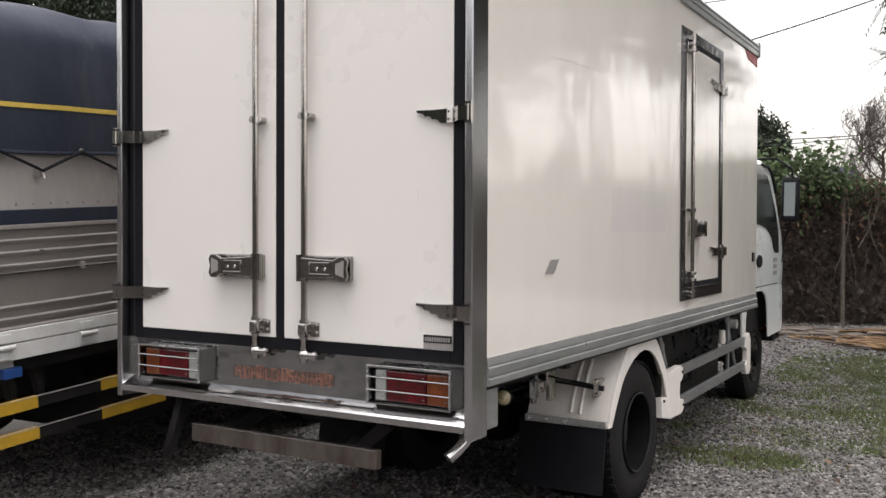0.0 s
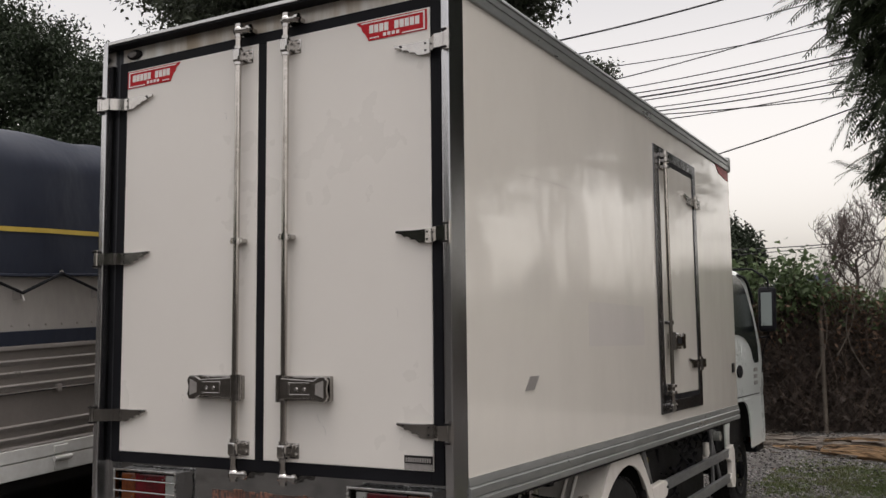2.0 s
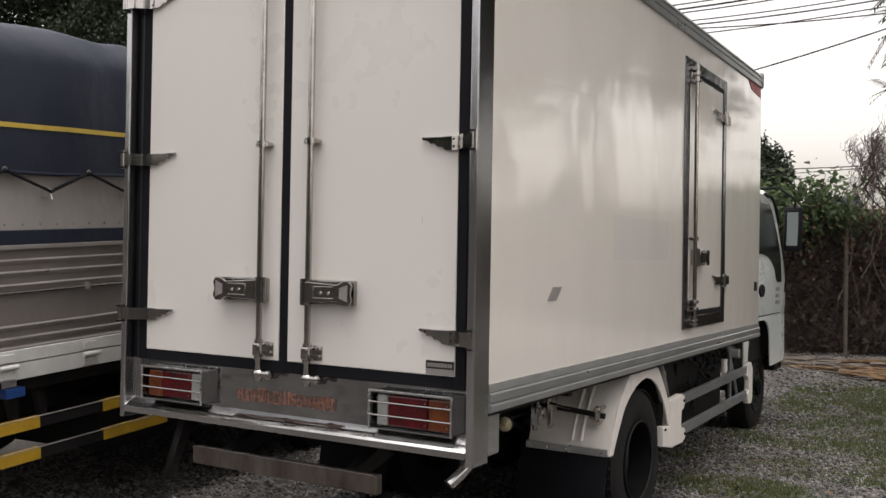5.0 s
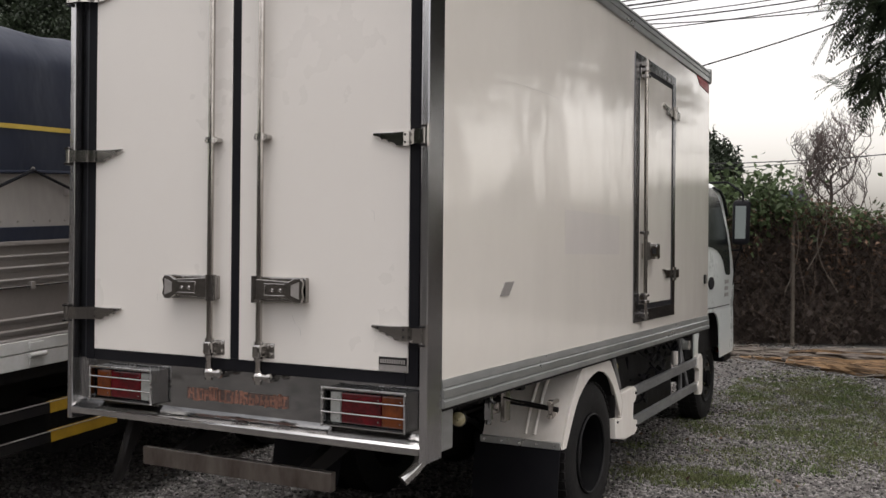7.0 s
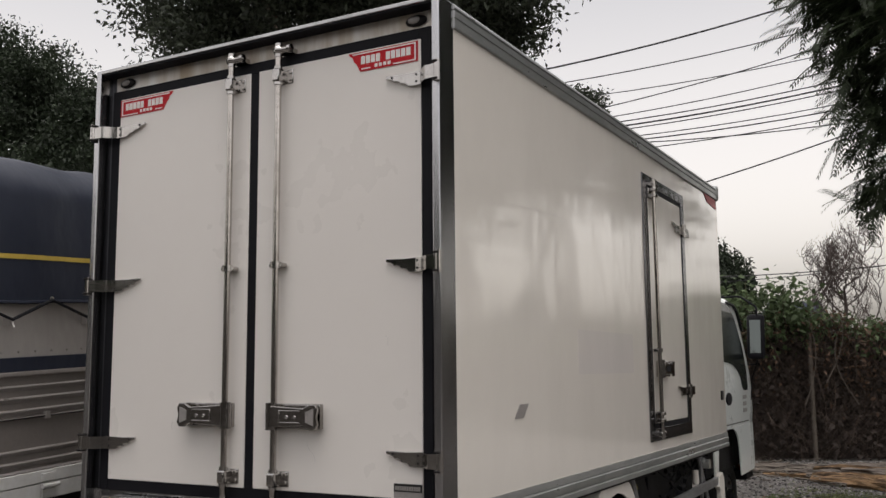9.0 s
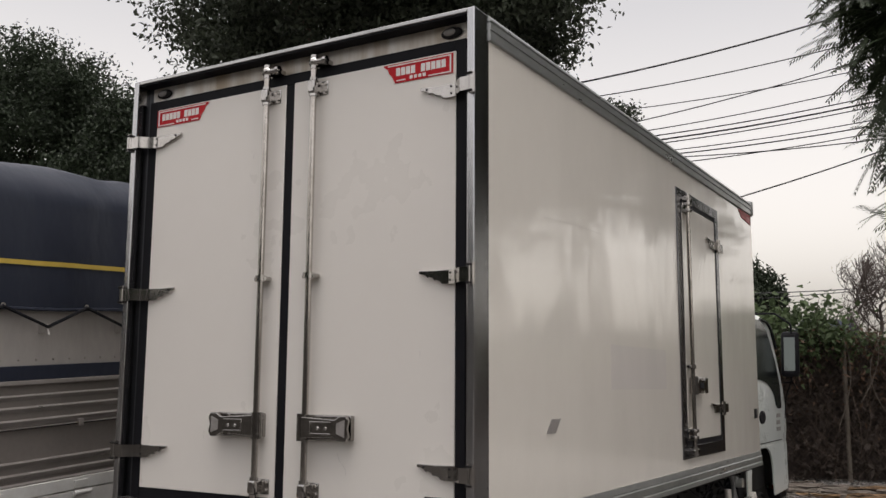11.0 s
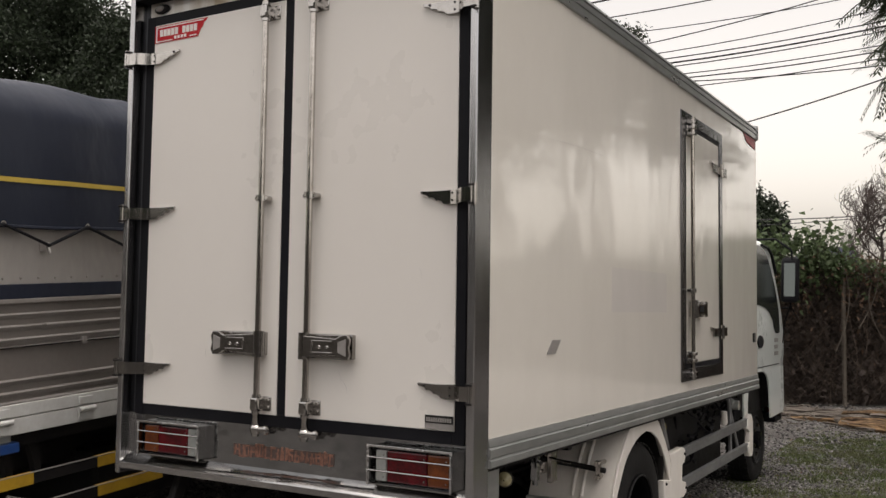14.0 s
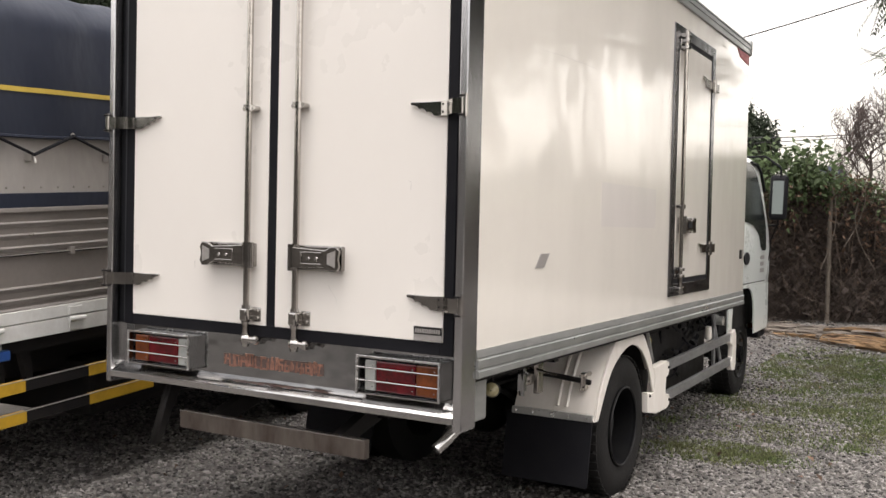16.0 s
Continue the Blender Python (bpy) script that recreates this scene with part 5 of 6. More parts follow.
for y in (-0.05, 0.12):
    b = B()
    prism(b, [(y, 0.60), (y + 0.03, 0.60), (y + 0.03, 0.7), (y - 0.02, 0.85), (y - 0.06, 0.85)], "x", -0.16, -0.12)
    part("hanger", b, "chassis", cargo)
# black side guards with yellow bands
for z in (0.62, 0.463):
    b = B()
    bx(b, -0.035, -0.008, Y0 - 0.1, 2.4, z - 0.029, z + 0.029, 0.003)
    g = part("side_guard", b, "chassis", cargo, "black and yellow side guard rail")
    b = B()
    tube(b, [(-0.006, Y0 - 0.1, z + 0.029), (-0.006, 2.4, z + 0.029)], 0.003, 5)
    part("edge_strip", b, "grey_patch", g)
    for y0, y1 in ((-0.40, 0.008), (0.42, 0.906), (1.4, 1.85)):
        b = B()
        bx(b, -0.036, -0.004, y0, y1, z - 0.03, z + 0.03, 0.002)
        part("yellow_band", b, "yellow", g)
for y in (-0.3, 0.9, 2.2):
    b = B()
    bx(b, -0.1, -0.04, y, y + 0.05, 0.42, 0.80)
    part("guard_post", b, "chassis", cargo)
for x in (-1.45, -0.55):
    b = B()
    bx(b, x - 0.04, x + 0.04, Y0 + 0.2, 5.6, 0.55, 0.78)
    part("chassis_rail", b, "chassis", cargo)
b = B()
bx(b, -1.5, -0.3, 0.7, 1.9, 0.25, 0.6, 0.05)
part("tank", b, "chassis", cargo)
# spare wheel added to block light under the bed
b = B()
lathe(b, [(-0.11, 0.22), (-0.11, 0.36), (-0.07, 0.42), (0.07, 0.42), (0.11, 0.36), (0.11, 0.22)], (-1.0, 0.12, 0.44), "z", 40)
spare = part("spare_wheel", b, "tyre", cargo, "black spare tyre added to darken the space under the bed")
b = B()
lathe(b, [(-0.03, 0.02), (-0.03, 0.22), (0.03, 0.22), (0.03, 0.02)], (-1.0, 0.12, 0.44), "z", 24)
part("rim", b, "rim_black", spare)
# unseen solid dark panel added on the far side, hiding lit ground beyond
b = B()
bx(b, -1.98, -1.94, Y0 - 0.1, 2.4, 0.12, 0.80, 0.004)
part("side_guard", b, "chassis", cargo)
for y, zc in ((2.75, 0.44 - 0.154), (5.2, 0.44 - 0.29)):
    for x, inw in ((-0.12, -1), (-1.88, 1)):
        b = B()
        r = 0.43
        lathe(b, [(0, r * 0.6), (0.0, r * 0.8), (0.03 * inw, r), (0.2 * inw, r), (0.23 * inw, r * 0.8), (0.22 * inw, r * 0.5)], (x, y, zc), seg=40)
        w = part("wheel", b, "tyre", cargo, "black truck tyre on a dark rim")
        b = B()
        lathe(b, [(0.01 * inw, 0.02), (0.03 * inw, r * 0.3), (0.05 * inw, r * 0.55), (0.0, r * 0.6), (0.1 * inw, r * 0.6), (0.1 * inw, 0.02)], (x, y, zc), seg=24)
        part("rim", b, "rim_grey", w)
b = B()
prism(b, [(4.35, 0.5), (6.1, 0.5), (6.15, 1.3), (5.9, 2.1), (4.4, 2.15)], "x", -1.85, -0.15, 0.06)
part("cab", b, "cab_white", cargo, "white painted cab of the cargo truck")
b = B()
prism(b, [(4.7, 1.35), (5.9, 1.35), (5.75, 1.95), (4.7, 1.98)], "x", -1.86, -0.14, 0.01)
part("cab_window", b, "glass_dark", cargo)

# ---- wire fence and the creeper on it ----
F0, FD = Vector((-0.3, 13.35, 0)), Vector((0.88, 0.475, 0)).normalized()
FN = Vector((-FD.y, FD.x, 0))


def fence_at(s, back=0.0, z=0.0):
    return F0 + s * FD + back * FN + Vector((0, 0, z))


fence = new("wire_fence")
tagged(fence, "rusty chain-link wire fence on thin steel posts", "fence")
for s in (-7.2, -4.9, -2.6, -0.28, 2.0, 4.3, 6.6, 8.9):
    b = B()
    rod(b, fence_at(s, -0.03, 0), fence_at(s, -0.03, 2.15), 0.035, seg=10)
    part("post", b, "pale_stem", fence)
b = B()
for fam in (1, -1):
    for k in range(-32, 190):
        s0 = -5.0 + k * 0.065
        p, q = fence_at(s0, -0.05 - 0.002 * fam, 0.05), fence_at(s0 + fam * 1.95, -0.05 - 0.002 * fam, 2.0)
        if -6.5 < s0 < 8:
            tube(b, [p, q], 0.0022, 3)
ob = part("chain_link", b, "twig", fence)
tagged(ob, "rusty chain-link mesh", kind="stuff")

hedge = new("creeper_hedge")
tagged(hedge, "overgrown creeper hedge, green on top, withered brown below", "hedge")
hg = np.random.default_rng(21)


def along(s, back, z):
    p = np.array(F0)[None] + s[:, None] * np.array(FD) + back[:, None] * np.array(FN)
    return np.c_[p[:, :2], z]


def top_height(s):
    return 2.2 + 0.3 / (1 + np.exp((s + 0.35) * 5)) + 0.1 * np.sin(s * 1.3 + 0.6) + 0.1 * np.sin(s * 3.1 + 2.0) + 0.07 * np.sin(s * 7.3)


n = 45000
s = hg.uniform(-9, 12, n)
z = hg.uniform(0, 1, n) ** 0.85 * (top_height(s) - 0.15)
tagged(leaves("withered_mass", along(s, hg.uniform(0.1, 0.7, n), z), 0.13, "hedge_dark", hedge, 0.6, seed=31), "withered dark brown leaves", kind="stuff")
# inner thicket: a lumpy, closed mass of shaded growth
b = B()
rows = []
for j in range(85):
    sj = -9 + 21 * j / 84
    th = float(top_height(np.array([sj]))[0])
    row = []
    for back, f in ((0.45, 0.0), (0.40, 0.25), (0.42, 0.5), (0.45, 0.72), (0.6, 0.86), (0.9, 0.86), (1.1, 0.5), (1.1, 0.0)):
        row.append(b.verts.new(fence_at(sj, back + 0.14 * noise.noise((sj * 3, f * 7, 2.0)), max(f * th + (0.12 * noise.noise((sj * 4, f * 3, 5.0)) if f else -0.03), -0.03))))
    rows.append(row)
for a, c in zip(rows, rows[1:]):
    for k in range(8):
        b.faces.new((a[k], a[(k + 1) % 8], c[(k + 1) % 8], c[k]))
b.faces.new(rows[0][::-1])
b.faces.new(rows[-1])
bmesh.ops.recalc_face_normals(b, faces=b.faces[:])
part("thicket", b, "hedge_dark", hedge, smooth=False)
n = 26000
s = hg.uniform(-9, 12, n)
z = top_height(s) - np.abs(hg.normal(0, 0.24, n)) + hg.normal(0, 0.07, n)
keep = hg.uniform(0, 1, n) < np.where(s > -0.2, 0.16, 0.75) + 0.25 * (np.sin(s * 2.1 + 1.0) * np.sin(s * 0.9) > -0.2)
ob = leaves("green_leaves", along(s, hg.uniform(-0.25, 0.7, n), z)[keep], 0.095, "hedge_green", hedge, 0.72, up=0.5, seed=32)
tagged(ob, "fresh green creeper leaves", kind="stuff")
cl = [along(np.array([sc]), np.array([bk]), np.array([zc]))[0] + hg.normal(0, 1, (nn, 3)) * np.array(sg)
      for sc, bk, zc, nn, sg in ((-2.2, -0.1, 2.2, 500, (0.5, 0.2, 0.3)), (1.9, -0.2, 1.9, 130, (0.35, 0.15, 0.4)), (2.6, -0.2, 1.4, 130, (0.5, 0.15, 0.35)), (-0.55, 0.3, 2.62, 260, (0.22, 0.2, 0.16)), (-1.15, 0.2, 2.6, 380, (0.4, 0.2, 0.16)), (3.2, 0.0, 2.4, 600, (0.6, 0.2, 0.3)), (-3.5, 0.0, 2.4, 800, (0.8, 0.2, 0.3)))]
ob = leaves("leaf_clumps", np.concatenate(cl), 0.115, "hedge_green", hedge, 0.75, up=0.6, seed=33)
tagged(ob, "clumps of broad green leaves", kind="stuff")
n = 9500
s = hg.uniform(-8, 11, n)
z = top_height(s) - np.abs(hg.normal(0.25, 0.5, n))
ob = leaves("dry_leaves", along(s, hg.uniform(-0.3, 0.2, n), np.clip(z, 0.1, 3))[hg.uniform(0, 1, n) < np.where(s > -0.4, 0.5, 0.15) + 0.5 * (np.sin(s * 4.1) > 0.1)], 0.085, "dry", hedge, 0.5, seed=34)
tagged(ob, "hanging dry brown leaves", kind="stuff")
b = B()
rs = random.Random(17)
for k in range(900):
    s0, z0 = rs.uniform(-8, 11), rs.uniform(0.0, 1.9)
    ln, lean, bow = rs.uniform(0.4, 1.3), rs.uniform(-0.7, 0.7), rs.uniform(-0.25, 0.25)
    bk = rs.uniform(-0.22, 0.15)
    tube(b, [fence_at(s0 + lean * f + bow * math.sin(f * 3.1), bk + 0.08 * math.sin(f * 5 + k), z0 + ln * f * (1 - 0.25 * f * abs(bow) * 4)) for f in (0, 0.25, 0.5, 0.75, 1.0)], rs.uniform(0.002, 0.006), 4)
tagged(part("stem_tangle", b, "twig", hedge), "tangle of dead brown stems", kind="stuff")
for s0, z0, bend in ((-1.55, 0.75, 0.12), (-0.15, 1.25, 0.3), (0.35, 0.9, -0.35), (-0.5, 0.9, 0.2), (1.4, 0.6, 0.4)):
    b = B()
    tube(b, [fence_at(s0 + bend * math.sin(f * 2.6), -0.3 - 0.05 * f, z0 + 1.35 * f) for f in [k / 9 for k in range(10)]], lambda f: 0.008 - 0.004 * f, 6)
    part("vine", b, "pale_stem", hedge)

# fallen logs and bark slabs before the fence
M["log_wood"] = shader("weathered split wood", (0.23, 0.145, 0.078), 0.9, color2=(0.03, 0.02, 0.014), scale=11, fine=60, bump=0.03, bump_scale=16, stretch=(0.14, 2, 2), contrast=0.8, spec=0.15)
M["log_grey"] = shader("grey rotten wood", (0.17, 0.145, 0.125), 0.9, color2=(0.025, 0.021, 0.018), scale=11, fine=60, bump=0.03, bump_scale=16, stretch=(0.14, 2, 2), contrast=0.8, spec=0.15)


def slab(x, y, z, length, w, h, turn, material, seed):
    """A split log lying down, ragged along its edges."""
    bb = B()
    rows = []
    for j in range(15):
        f = j / 14
        taper = 1 - 0.55 * abs(2 * f - 1) ** 3
        row = []
        for k in range(10):
            a = 2 * math.pi * k / 10
            q = 1 + 0.7 * noise.noise((f * 4.5 + seed, math.cos(a) * 1.5, math.sin(a) * 1.5 + seed)) + 0.4 * noise.noise((f * 15 + seed, a * 2, seed))
            row.append(bb.verts.new(((f - 0.5) * length, w * taper * q * math.cos(a), max(h * taper * q * math.sin(a), -h * 0.8))))
        rows.append(row)
    for a, c in zip(rows, rows[1:]):
        for k in range(10):
            bb.faces.new((a[k], a[(k + 1) % 10], c[(k + 1) % 10], c[k]))
    bb.faces.new(rows[0][::-1])
    bb.faces.new(rows[-1])
    bmesh.ops.recalc_face_normals(bb, faces=bb.faces[:])
    ob = part("log", bb, material, smooth=False)
    ob.matrix_world = pose(x, y, z + h * 0.75, rs.uniform(-8, 8), 0, turn)
    return tagged(ob, "weathered split log lying before the fence" if material == "log_wood" else "grey rotten branch lying before the fence", "log", "logs before the fence")


for x, y, z, length, w, h, turn, wood, seed in (
        (0.72, 9.72, 0.0, 2.1, 0.11, 0.07, -30, "log_wood", 1.0), (0.85, 9.98, 0.0, 2.3, 0.12, 0.09, -24, "log_wood", 4.0), (0.75, 10.25, 0.0, 2.2, 0.12, 0.10, -18, "log_grey", 7.0),
        (0.95, 10.45, 0.06, 2.4, 0.10, 0.09, -12, "log_wood", 9.0), (0.5, 10.75, 0.0, 2.2, 0.10, 0.08, -6, "log_grey", 12.0), (1.2, 10.8, 0.04, 2.4, 0.12, 0.12, 4, "log_grey", 15.0),
        (1.1, 9.5, 0.0, 1.4, 0.08, 0.05, -38, "log_wood", 31.0), (0.9, 10.1, 0.13, 1.6, 0.07, 0.05, -21, "log_grey", 35.0), (-0.6, 11.2, 0.0, 2.2, 0.05, 0.035, 6, "log_grey", 18.0),
        (-0.35, 10.7, 0.0, 1.2, 0.05, 0.035, -15, "log_wood", 37.0), (-0.9, 11.7, 0.0, 1.7, 0.05, 0.04, 12, "log_grey", 21.0), (0.4, 12.0, 0.0, 2.4, 0.08, 0.06, 20, "log_grey", 24.0)):
    slab(x, y, z, length, w, h, turn, wood, seed)
b = B()
for k in range(420):
    x, y = rs.uniform(-1.9, 2.6), 0
    y = 11.0 - 0.3 * x + rs.gauss(0, 0.7)
    a, ln = rs.uniform(0, 6.28), rs.uniform(0.05, 0.45)
    z = rs.uniform(0.01, 0.06)
    tube(b, [(x, y, z), (x + ln * 0.5 * math.cos(a), y + ln * 0.5 * math.sin(a), z + rs.uniform(0, 0.03)), (x + ln * math.cos(a + 0.2), y + ln * math.sin(a + 0.2), z + rs.uniform(-0.005, 0.04))], rs.uniform(0.004, 0.013), 4)
tagged(part("twig_litter", b, "pale_stem"), "broken twigs and wood chips on the ground", "twigs", kind="stuff")


# ---- trees ----
def tree(name, label, base, fork, centre, radii, clumps, per, size, seed, spread=0.55, material="tree_leaf", aspect=0.5, under=0.0, trunk_r=0.22):
    g = np.random.default_rng(seed)
    r = random.Random(seed)
    top = new(name)
    top.location = base
    c, rad, base = np.array(centre, float), np.array(radii, float), np.array(base, float)
    dirs = g.normal(0, 1, (clumps, 3))
    dirs /= np.linalg.norm(dirs, axis=1)[:, None]
    dirs[:, 2] = np.where(g.uniform(0, 1, clumps) < under, -np.abs(dirs[:, 2]), dirs[:, 2])
    rr = g.uniform(0.35, 1.0, clumps) ** 0.5
    lumps = 1 + 0.22 * np.sin(dirs[:, 0] * 5 + seed) * np.cos(dirs[:, 2] * 4 + seed)
    cc = c + dirs * rad * (rr * lumps)[:, None]
    pts = (cc[:, None] + np.clip(g.normal(0, 1, (clumps, per, 3)), -1.45, 1.45) * spread * g.uniform(0.6, 1.3, (clumps, 1, 1)) * np.array([1, 1, 0.7])).reshape(-1, 3) - base
    crown = leaves("crown", pts, size, material, top, aspect, 0.3, seed)
    tagged(crown, "dense uneven crown of small leaves", kind="stuff")
    bb = B()
    p0, p1 = Vector((0, 0, -0.05)), Vector(fork) - Vector(base)
    tube(bb, [p0 + (p1 - p0) * f + Vector((0.08 * math.sin(f * 5), 0.08 * math.sin(f * 4 + 1), 0)) for f in [k / 8 for k in range(9)]], lambda f: trunk_r * (1.25 - 0.5 * f), 12)
    part("trunk", bb, "bark", top)
    for k in range(min(clumps, 16)):
        q = Vector(cc[k]) - Vector(base)
        bb = B()
        mid = p1.lerp(q, 0.5) + Vector((r.uniform(-0.4, 0.4), r.uniform(-0.4, 0.4), r.uniform(0.1, 0.6)))
        tube(bb, [p1, p1.lerp(mid, 0.5) + Vector((0, 0, 0.1)), mid, mid.lerp(q, 0.5), q], lambda f: trunk_r * 0.5 * (1 - 0.85 * f), 7)
        part("limb", bb, "bark", top)
    return tagged(top, label, "tree")


big_tree = tree("tree", "large dark green leafy tree rising behind the trucks", (-9.5, 12.5, 0), (-9.5, 12.5, 5.0), (-9.15, 12.2, 10.5), (5.0, 3.4, 3.75), 470, 300, 0.13, 41, 0.40, under=0.35)
tree("tree", "tall dark tree far behind the tarpaulin truck", (-27.5, 18, 0), (-27.5, 18, 4.5), (-28.4, 17.5, 8.9), (3.9, 3.4, 4.5), 520, 330, 0.15, 42, 0.5, under=0.2, material="far_leaf")
far_tree = tree("tree", "dark tree behind the tarpaulin truck", (-20.5, 17.5, 0), (-20.5, 17.5, 4), (-20.4, 17.5, 7.0), (3.9, 3.0, 2.9), 460, 300, 0.15, 43, 0.45, under=0.3, material="far_leaf")
tree("tree", "small leafy treetop showing over the box roof", (-6.3, 19, 0), (-6.3, 19, 4.8), (-6.7, 19, 7.4), (0.8, 0.9, 1.35), 60, 150, 0.11, 44, 0.24)
round_tree = tree("tree", "round dark tree far behind the cab", (-5.6, 26, 0), (-5.6, 26, 2), (-5.5, 26, 3.7), (1.6, 1.4, 1.6), 210, 300, 0.13, 45, 0.27, material="far_leaf")


# feathery-leaved tree reaching in over the yard
def frond_arrays(origin, heading, length, g):
    """One compound leaf: a bowed rachis with paired, narrow leaflet rows."""
    side = np.cross(heading, (0, 0, 1.0))
    side /= np.linalg.norm(side) + 1e-6
    v = []
    pairs = 14
    for k in range(pairs):
        f = (k + 1) / pairs
        p = origin + heading * length * f + np.array([0, 0, -0.28 * length * f * f])
        tang = heading + np.array([0, 0, -0.56 * f])
        tang /= np.linalg.norm(tang)
        for sgn in (-1, 1):
            d = tang * 0.65 + sgn * side * 0.8 + np.array([0, 0, -0.3])
            d /= np.linalg.norm(d)
            w = np.cross(d, np.cross(tang, side)) * 0.012
            L = length * (0.25 - 0.14 * abs(f - 0.45)) * g.uniform(0.85, 1.15)
            v.append((p, p + d * L * 0.35 + w, p + d * L, p + d * L * 0.35 - w))
    w = side * 0.005
    e = origin + heading * length * 0.5 + np.array([0, 0, -0.07 * length])
    v.append((origin - w, origin + w, e + w, e - w))
    return v


fg = np.random.default_rng(61)
ftree = new("feathery_tree")
FB = np.array((4.3, 7.4, 0.0))
ftree.location = FB
tagged(ftree, "tree with drooping feathery compound leaves beside the yard", "tree")
quads = []
limb_ends = []
n = 0
while n < 5600:
    p = np.array((4.3, 7.0, 6.0)) + fg.normal(0, 1, 3) * np.array((1.9, 1.0, 1.9))
    q = (p - np.array((4.3, 7.0, 6.0))) / np.array((3.45, 2.2, 3.5))
    if (q ** 2).sum() > 1 or noise.noise((p[0] * 0.9, p[1] * 0.9, p[2] * 0.9)) < -0.08:
        continue
    if p[0] > 2.5 and fg.uniform() > 0.4:
        continue
    h = np.array([p[0] - 4.3, p[1] - 7.0, 0]) + fg.normal(0, 0.8, 3)
    h[2] = fg.uniform(-0.5, 0.25)
    h /= np.linalg.norm(h)
    quads += frond_arrays(p - FB, h, fg.uniform(0.28, 0.48), fg)
    if n % 150 == 0:
        limb_ends.append(Vector(p - FB))
    n += 1
for p, cnt, spread_ in (((1.12, 6.9, 3.32), 60, 0.14), ((1.0, 6.9, 4.9), 150, 0.2), ((0.9, 6.9, 5.5), 190, 0.22), ((1.2, 6.9, 4.35), 150, 0.19), ((1.15, 6.9, 3.9), 60, 0.13), ((1.55, 6.9, 3.7), 60, 0.14)):
    for k in range(cnt):
        o = np.array(p) + fg.normal(0, spread_, 3)
        h = fg.normal(0, 0.6, 3) + np.array((-0.6, -0.1, -0.3))
        h /= np.linalg.norm(h)
        quads += frond_arrays(o - FB, h, fg.uniform(0.3, 0.5), fg)
    limb_ends.append(Vector(np.array(p) - FB))
qa = np.array(quads).reshape(-1, 3)
ob = raw("fronds", qa, np.arange(len(qa)).reshape(-1, 4), "frond_leaf", ftree)
tagged(ob, "drooping feathery green fronds", kind="stuff")
b = B()
tube(b, [(0, 0, -0.05), (0.05, 0.05, 1.0), (-0.05, 0.0, 2.2), (0.0, -0.1, 3.6)], lambda f: 0.2 - 0.08 * f, 12)
part("trunk", b, "bark", ftree)
for e in limb_ends:
    b = B()
    s0 = Vector((0, -0.1, 3.5))
    tube(b, [s0, s0.lerp(e, 0.4) + Vector((0, 0, 0.25)), s0.lerp(e, 0.75) + Vector((0, 0, 0.15)), e], lambda f: 0.05 * (1 - 0.8 * f) + 0.004, 6)
    part("limb", b, "bark", ftree)

# leafless tree with curling twigs behind the hedge
bare = new("bare_tree")
bare.location = (-0.17, 15.2, 0)
bare.scale = (1.25, 1.25, 1.0)
tagged(bare, "leafless tree with fine curling grey twigs", "tree")
rb = random.Random(8)
bt_trunk, bt_twig = B(), B()
tube(bt_trunk, [(0, 0, -0.05), (0.06, 0, 1.0), (-0.03, 0.02, 2.0), (0.02, 0.0, 2.6), (0.0, 0.03, 2.95)], lambda f: 0.07 - 0.058 * f, 8)


def twig(p, d, length, r, depth):
    """A curling twig that bends back towards the axis of the crown, with finer ones on it."""
    pts = [p]
    curl = Vector((rb.gauss(0, 1), rb.gauss(0, 1), rb.gauss(0, 0.5))) * 0.6
    for k in range(7):
        q = pts[-1]
        back = Vector((-q.x, -q.y, 0)) * 0.27 + Vector((0, 0, 0.17))
        d = (d + curl * 0.36 + back).normalized()
        if k in (2, 4):
            curl = -curl * 1.1
        pts.append(q + d * length / 7)
    tube(bt_twig, pts, lambda f: r * (1 - 0.5 * f), 4)
    if depth:
        for k in range(5):
            q = pts[rb.randint(2, 7)]
            out = Vector((rb.gauss(0, 0.8), rb.gauss(0, 0.8), rb.gauss(0.2, 0.4)))
            twig(q, (d * 0.6 + out).normalized(), length * rb.uniform(0.5, 0.72), r * 0.58, depth - 1)


for k in range(10):
    a = 2.4 * k
    f = k / 9
    z0 = 1.95 + 1.1 * f
    lean = 1.5 - 0.7 * f
    twig(Vector((0.0, 0.02, z0)), Vector((lean * math.cos(a), lean * math.sin(a), 0.75)).normalized(), rb.uniform(0.85, 1.05) * (1.0 - 0.25 * f), 0.016, 3)
part("trunk", bt_trunk, "grey_twig", bare)
tagged(part("twig_tangle", bt_twig, "grey_twig", bare), "fine curling bare twigs", kind="stuff")

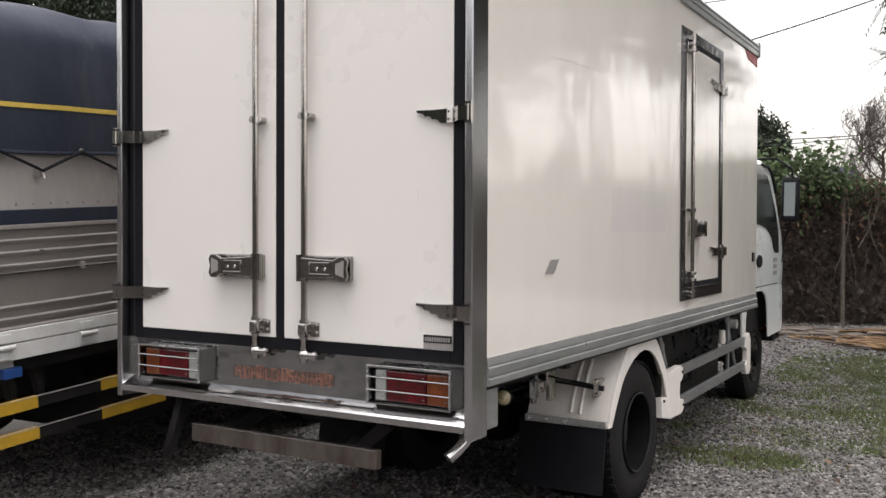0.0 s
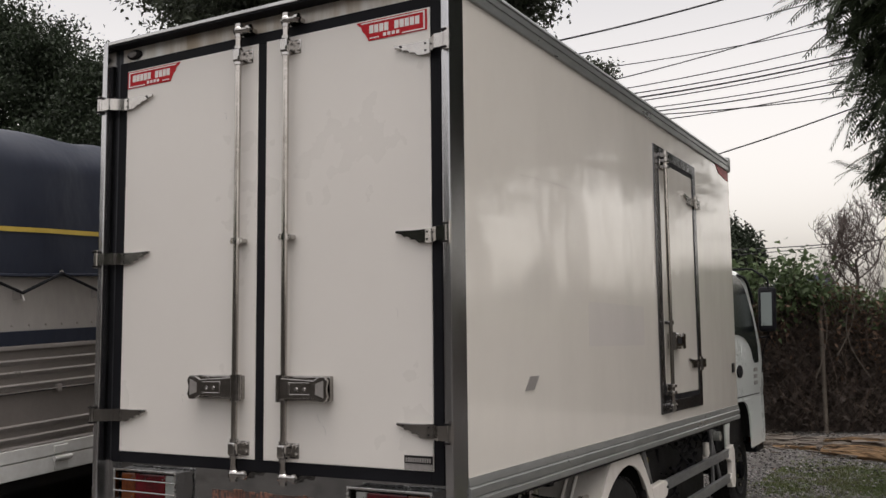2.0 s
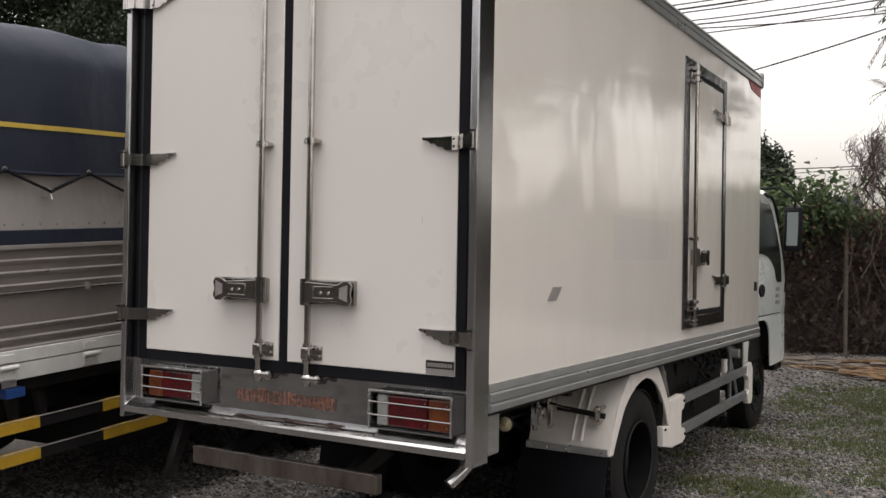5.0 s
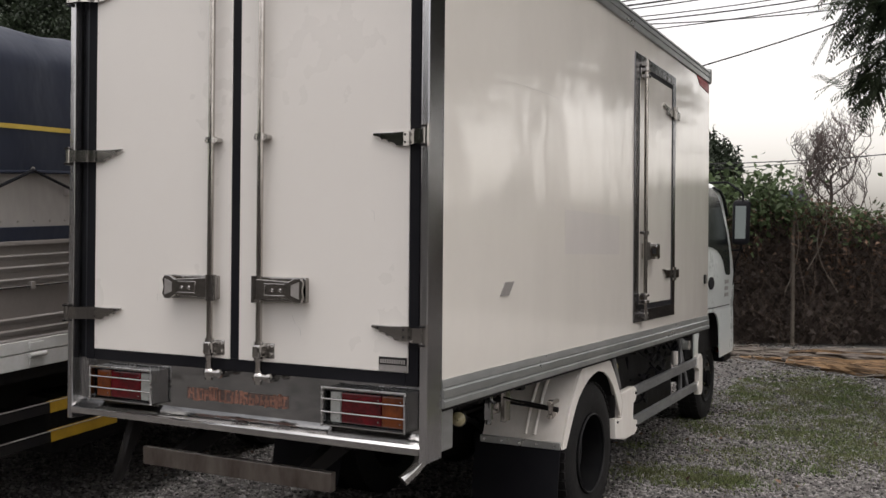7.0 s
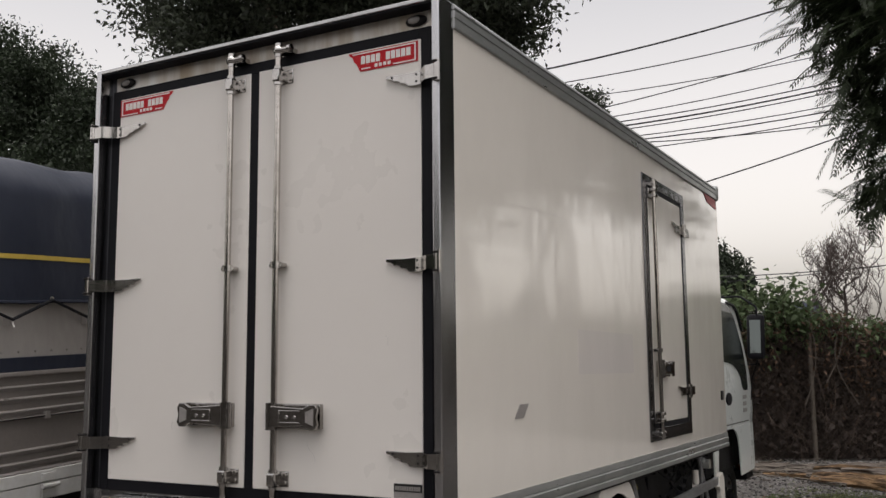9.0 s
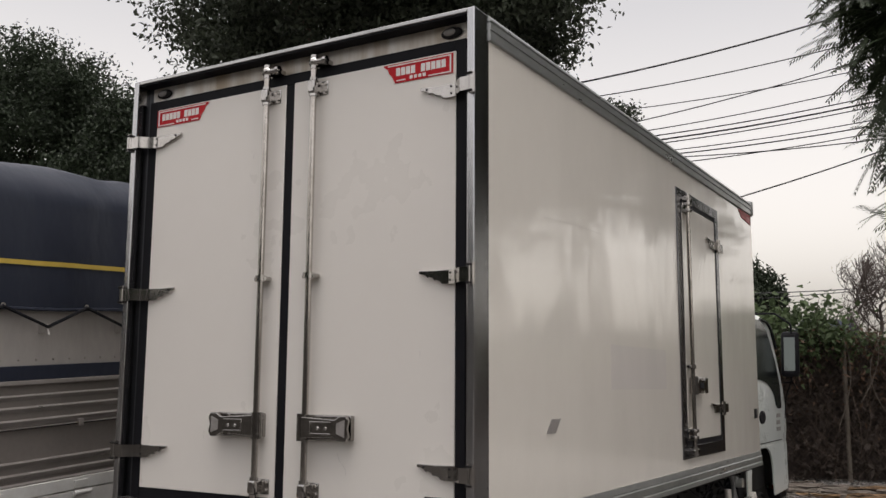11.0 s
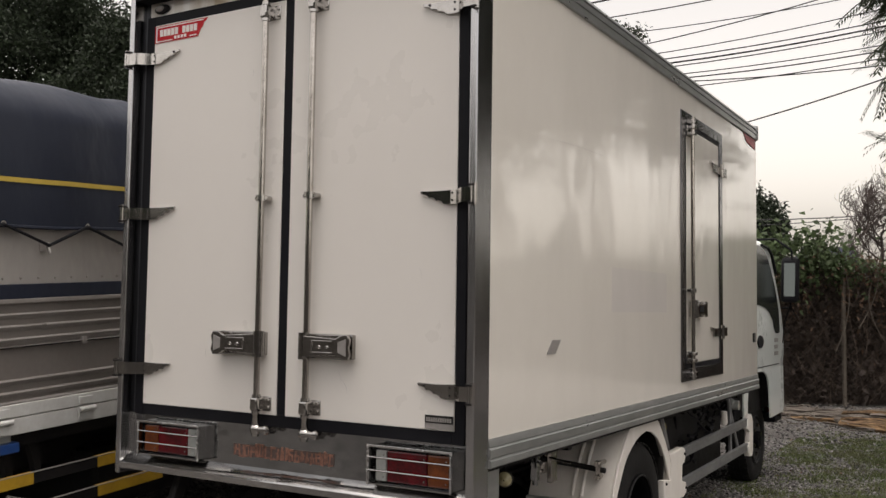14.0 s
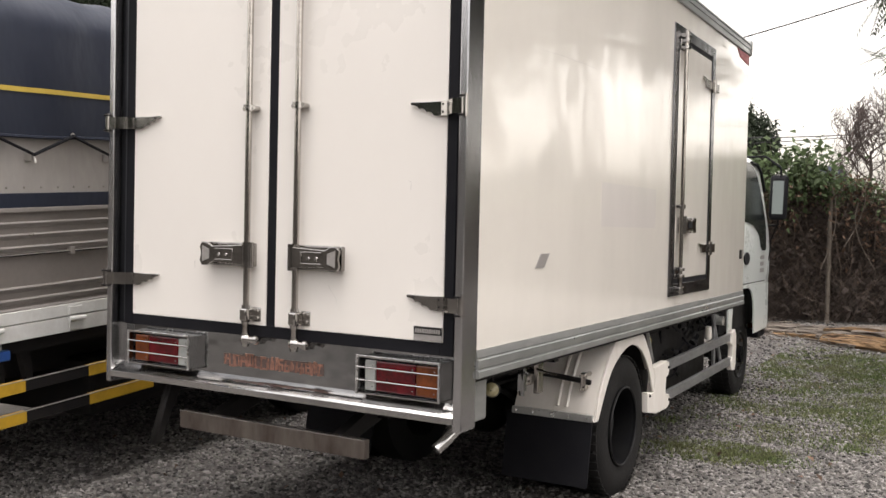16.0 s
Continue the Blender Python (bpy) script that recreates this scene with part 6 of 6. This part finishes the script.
# ---- overhead cables between two poles, far houses ----
poles = []
for x, y, h in ((-9.6, 14.2, 9.0), (7.4, 18.6, 10.6)):
    p = new("utility_pole")
    p.location = (x, y, 0)
    b = B()
    rod(b, (0, 0, -0.05), (0, 0, h), 0.16, 0.11, 14)
    part("shaft", b, "sheet", p)
    for z in (h - 0.5, h - 1.6):
        b = B()
        bx(b, -0.9, 0.9, -0.06, 0.06, z, z + 0.1, 0.01)
        part("cross_arm", b, "sheet", p)
    tagged(p, "concrete utility pole carrying cables", "pole", "utility poles")
LINES = [(-5.09, 7.74, -0.97, 8.68, 0.019), (-4.88, 7.40, -0.92, 8.09, 0.012), (-4.23, 7.11, -1.05, 7.52, 0.010), (-4.18, 6.87, -1.05, 7.63, 0.012), (-4.16, 6.63, -0.46, 7.24, 0.011),
         (-4.08, 6.51, -0.47, 7.01, 0.013), (-4.03, 6.42, -0.48, 6.90, 0.018), (-3.98, 6.35, -0.48, 6.81, 0.012), (-3.72, 6.21, -0.5, 6.55, 0.011), (-3.67, 6.13, -0.5, 6.44, 0.014),
         (-3.62, 6.06, 0.08, 6.20, 0.012), (-3.41, 5.97, 0.0, 6.35, 0.011), (-2.57, 5.22, 0.09, 6.01, 0.015), (-2.07, 3.31, -0.87, 3.33, 0.010), (-2.0, 3.22, -0.5, 3.30, 0.008)]
M["cable"] = shader("black cable", (0.02, 0.02, 0.022), 0.6, scale=5)
for x0, z0, x1, z1, r in LINES:
    b = B()
    k = (z1 - z0) / (x1 - x0)
    pts = []
    for j in range(25):
        x = -9.6 + 17.0 * j / 24
        y = 16.32 + 0.3158 * x
        pts.append((x, y, max(z0 + k * (x - x0), 2.6) + 0.012 * ((x + 2.2) ** 2 - 3.0)))
    tube(b, pts, r, 6)
    tagged(part("overhead_cable", b, "cable"), "black overhead cable strung between utility poles", "cable", "overhead cables")

M["roof_navy"] = shader("dark blue sheet roof", (0.02, 0.026, 0.042), 0.8, color2=(0.028, 0.032, 0.046), scale=2, spec=0.1)
M["roof_red"] = shader("red tile roof", (0.16, 0.06, 0.04), 0.8, color2=(0.1, 0.045, 0.03), scale=3)
M["plaster"] = shader("pale plaster wall", (0.55, 0.53, 0.50), 0.85, color2=(0.42, 0.40, 0.38), scale=1.5)


def house(x, y, w, d, h, rise, roof, label):
    top = new("far_house")
    top.location = (x, y, 0)
    bb = B()
    bx(bb, -w / 2, w / 2, -d / 2, d / 2, 0, h)
    part("wall", bb, "plaster", top)
    bb = B()
    prism(bb, [(-d / 2 - 0.3, h), (d / 2 + 0.3, h), (0, h + rise)], "x", -w / 2 - 0.3, w / 2 + 0.3)
    part("roof", bb, roof, top)
    for k in range(2):
        bb = B()
        xx = -w / 4 + k * w / 2
        bx(bb, xx - 0.4, xx + 0.4, -d / 2 - 0.03, -d / 2 + 0.05, h - 1.5, h - 0.5)
        part("window", bb, "glass_dark", top)
    return tagged(top, label, "house")


house(-2.85, 27.5, 0.9, 3.0, 3.0, 0.5, "roof_navy", "far low shed with a dark blue sheet roof")
house(-6.3, 29.5, 2.0, 3.0, 3.9, 0.5, "roof_red", "far house with a red tiled roof")
house(1.4, 27.0, 1.6, 3.0, 2.75, 0.3, "roof_navy", "far pale low building behind the hedge")

# ---- plain unseen walls and trees added behind and beside the camera, closing the place ----
M["added_wall"] = shader("dark unseen wall", (0.13, 0.12, 0.11), 0.9, color2=(0.08, 0.075, 0.07), scale=1.2, fine=14)
# added wall behind the camera: dims the doors and darkens steel reflections
b = B()
bx(b, -30, 16, -12.3, -12.0, -0.05, 2.9)
tagged(part("wall_south", b, "added_wall"), "plain dark unseen wall added to block light", "wall", kind="structure")
b = B()
bx(b, 15.7, 16, -12.0, 21, -0.05, 2.6)
tagged(part("wall_east", b, "added_wall"), "plain dark unseen wall added to block light", "wall", kind="structure")
# added wall that keeps low sky light from under the cargo truck
b = B()
bx(b, -7.0, -6.7, -12.0, 11.5, -0.05, 2.2)
tagged(part("wall_west", b, "added_wall"), "plain dark unseen wall added to block light", "wall", kind="structure")
# unseen trees, added to cut light and darken reflections in steel and side panel
for x, y, turn, w, h in ((-19, -28, 40, 2.5, 2.1), (0, -31, 150, 2.5, 2.1), (16, -29, 260, 2.5, 2.1), (-30, -25, 10, 2.4, 1.2), (-11, -24, 80, 2.2, 1.1), (-4.5, -25, 200, 1.9, 1.15), (6, -24, 310, 2.2, 1.1), (11.5, -25, 120, 2.0, 1.2), (23, -24, 30, 2.4, 1.2),
                         (27, 6, 20, 2.5, 2.1), (24, 24, 100, 2.6, 2.3), (15.5, 21.5, 200, 1.7, 3.0), (11.6, 22, 320, 1.3, 3.2), (8.7, 23, 75, 1.0, 3.3), (6.6, 23.5, 30, 0.55, 3.0)):
    tagged(copy_thing(round_tree, pose(x, y, 0, 0, 0, turn) @ Matrix.Diagonal((w, w, h, 1))), "large dark green leafy tree added unseen to shape reflections")

wg = np.random.default_rng(77)
n = 16000
u = wg.uniform(0, 1, n)
top = 4.6 + 1.1 * np.sin(u * 37) + 0.7 * np.sin(u * 91 + 1)
pts = np.c_[8 + 60 * u, 52 - 14 * u + wg.normal(0, 1.2, n), wg.uniform(0, 1, n) ** 0.8 * top]
tagged(leaves("far_wood", pts, 0.9, "tree_leaf", aspect=0.6, seed=78), "low dark line of far trees beyond the fence", "trees", kind="stuff")
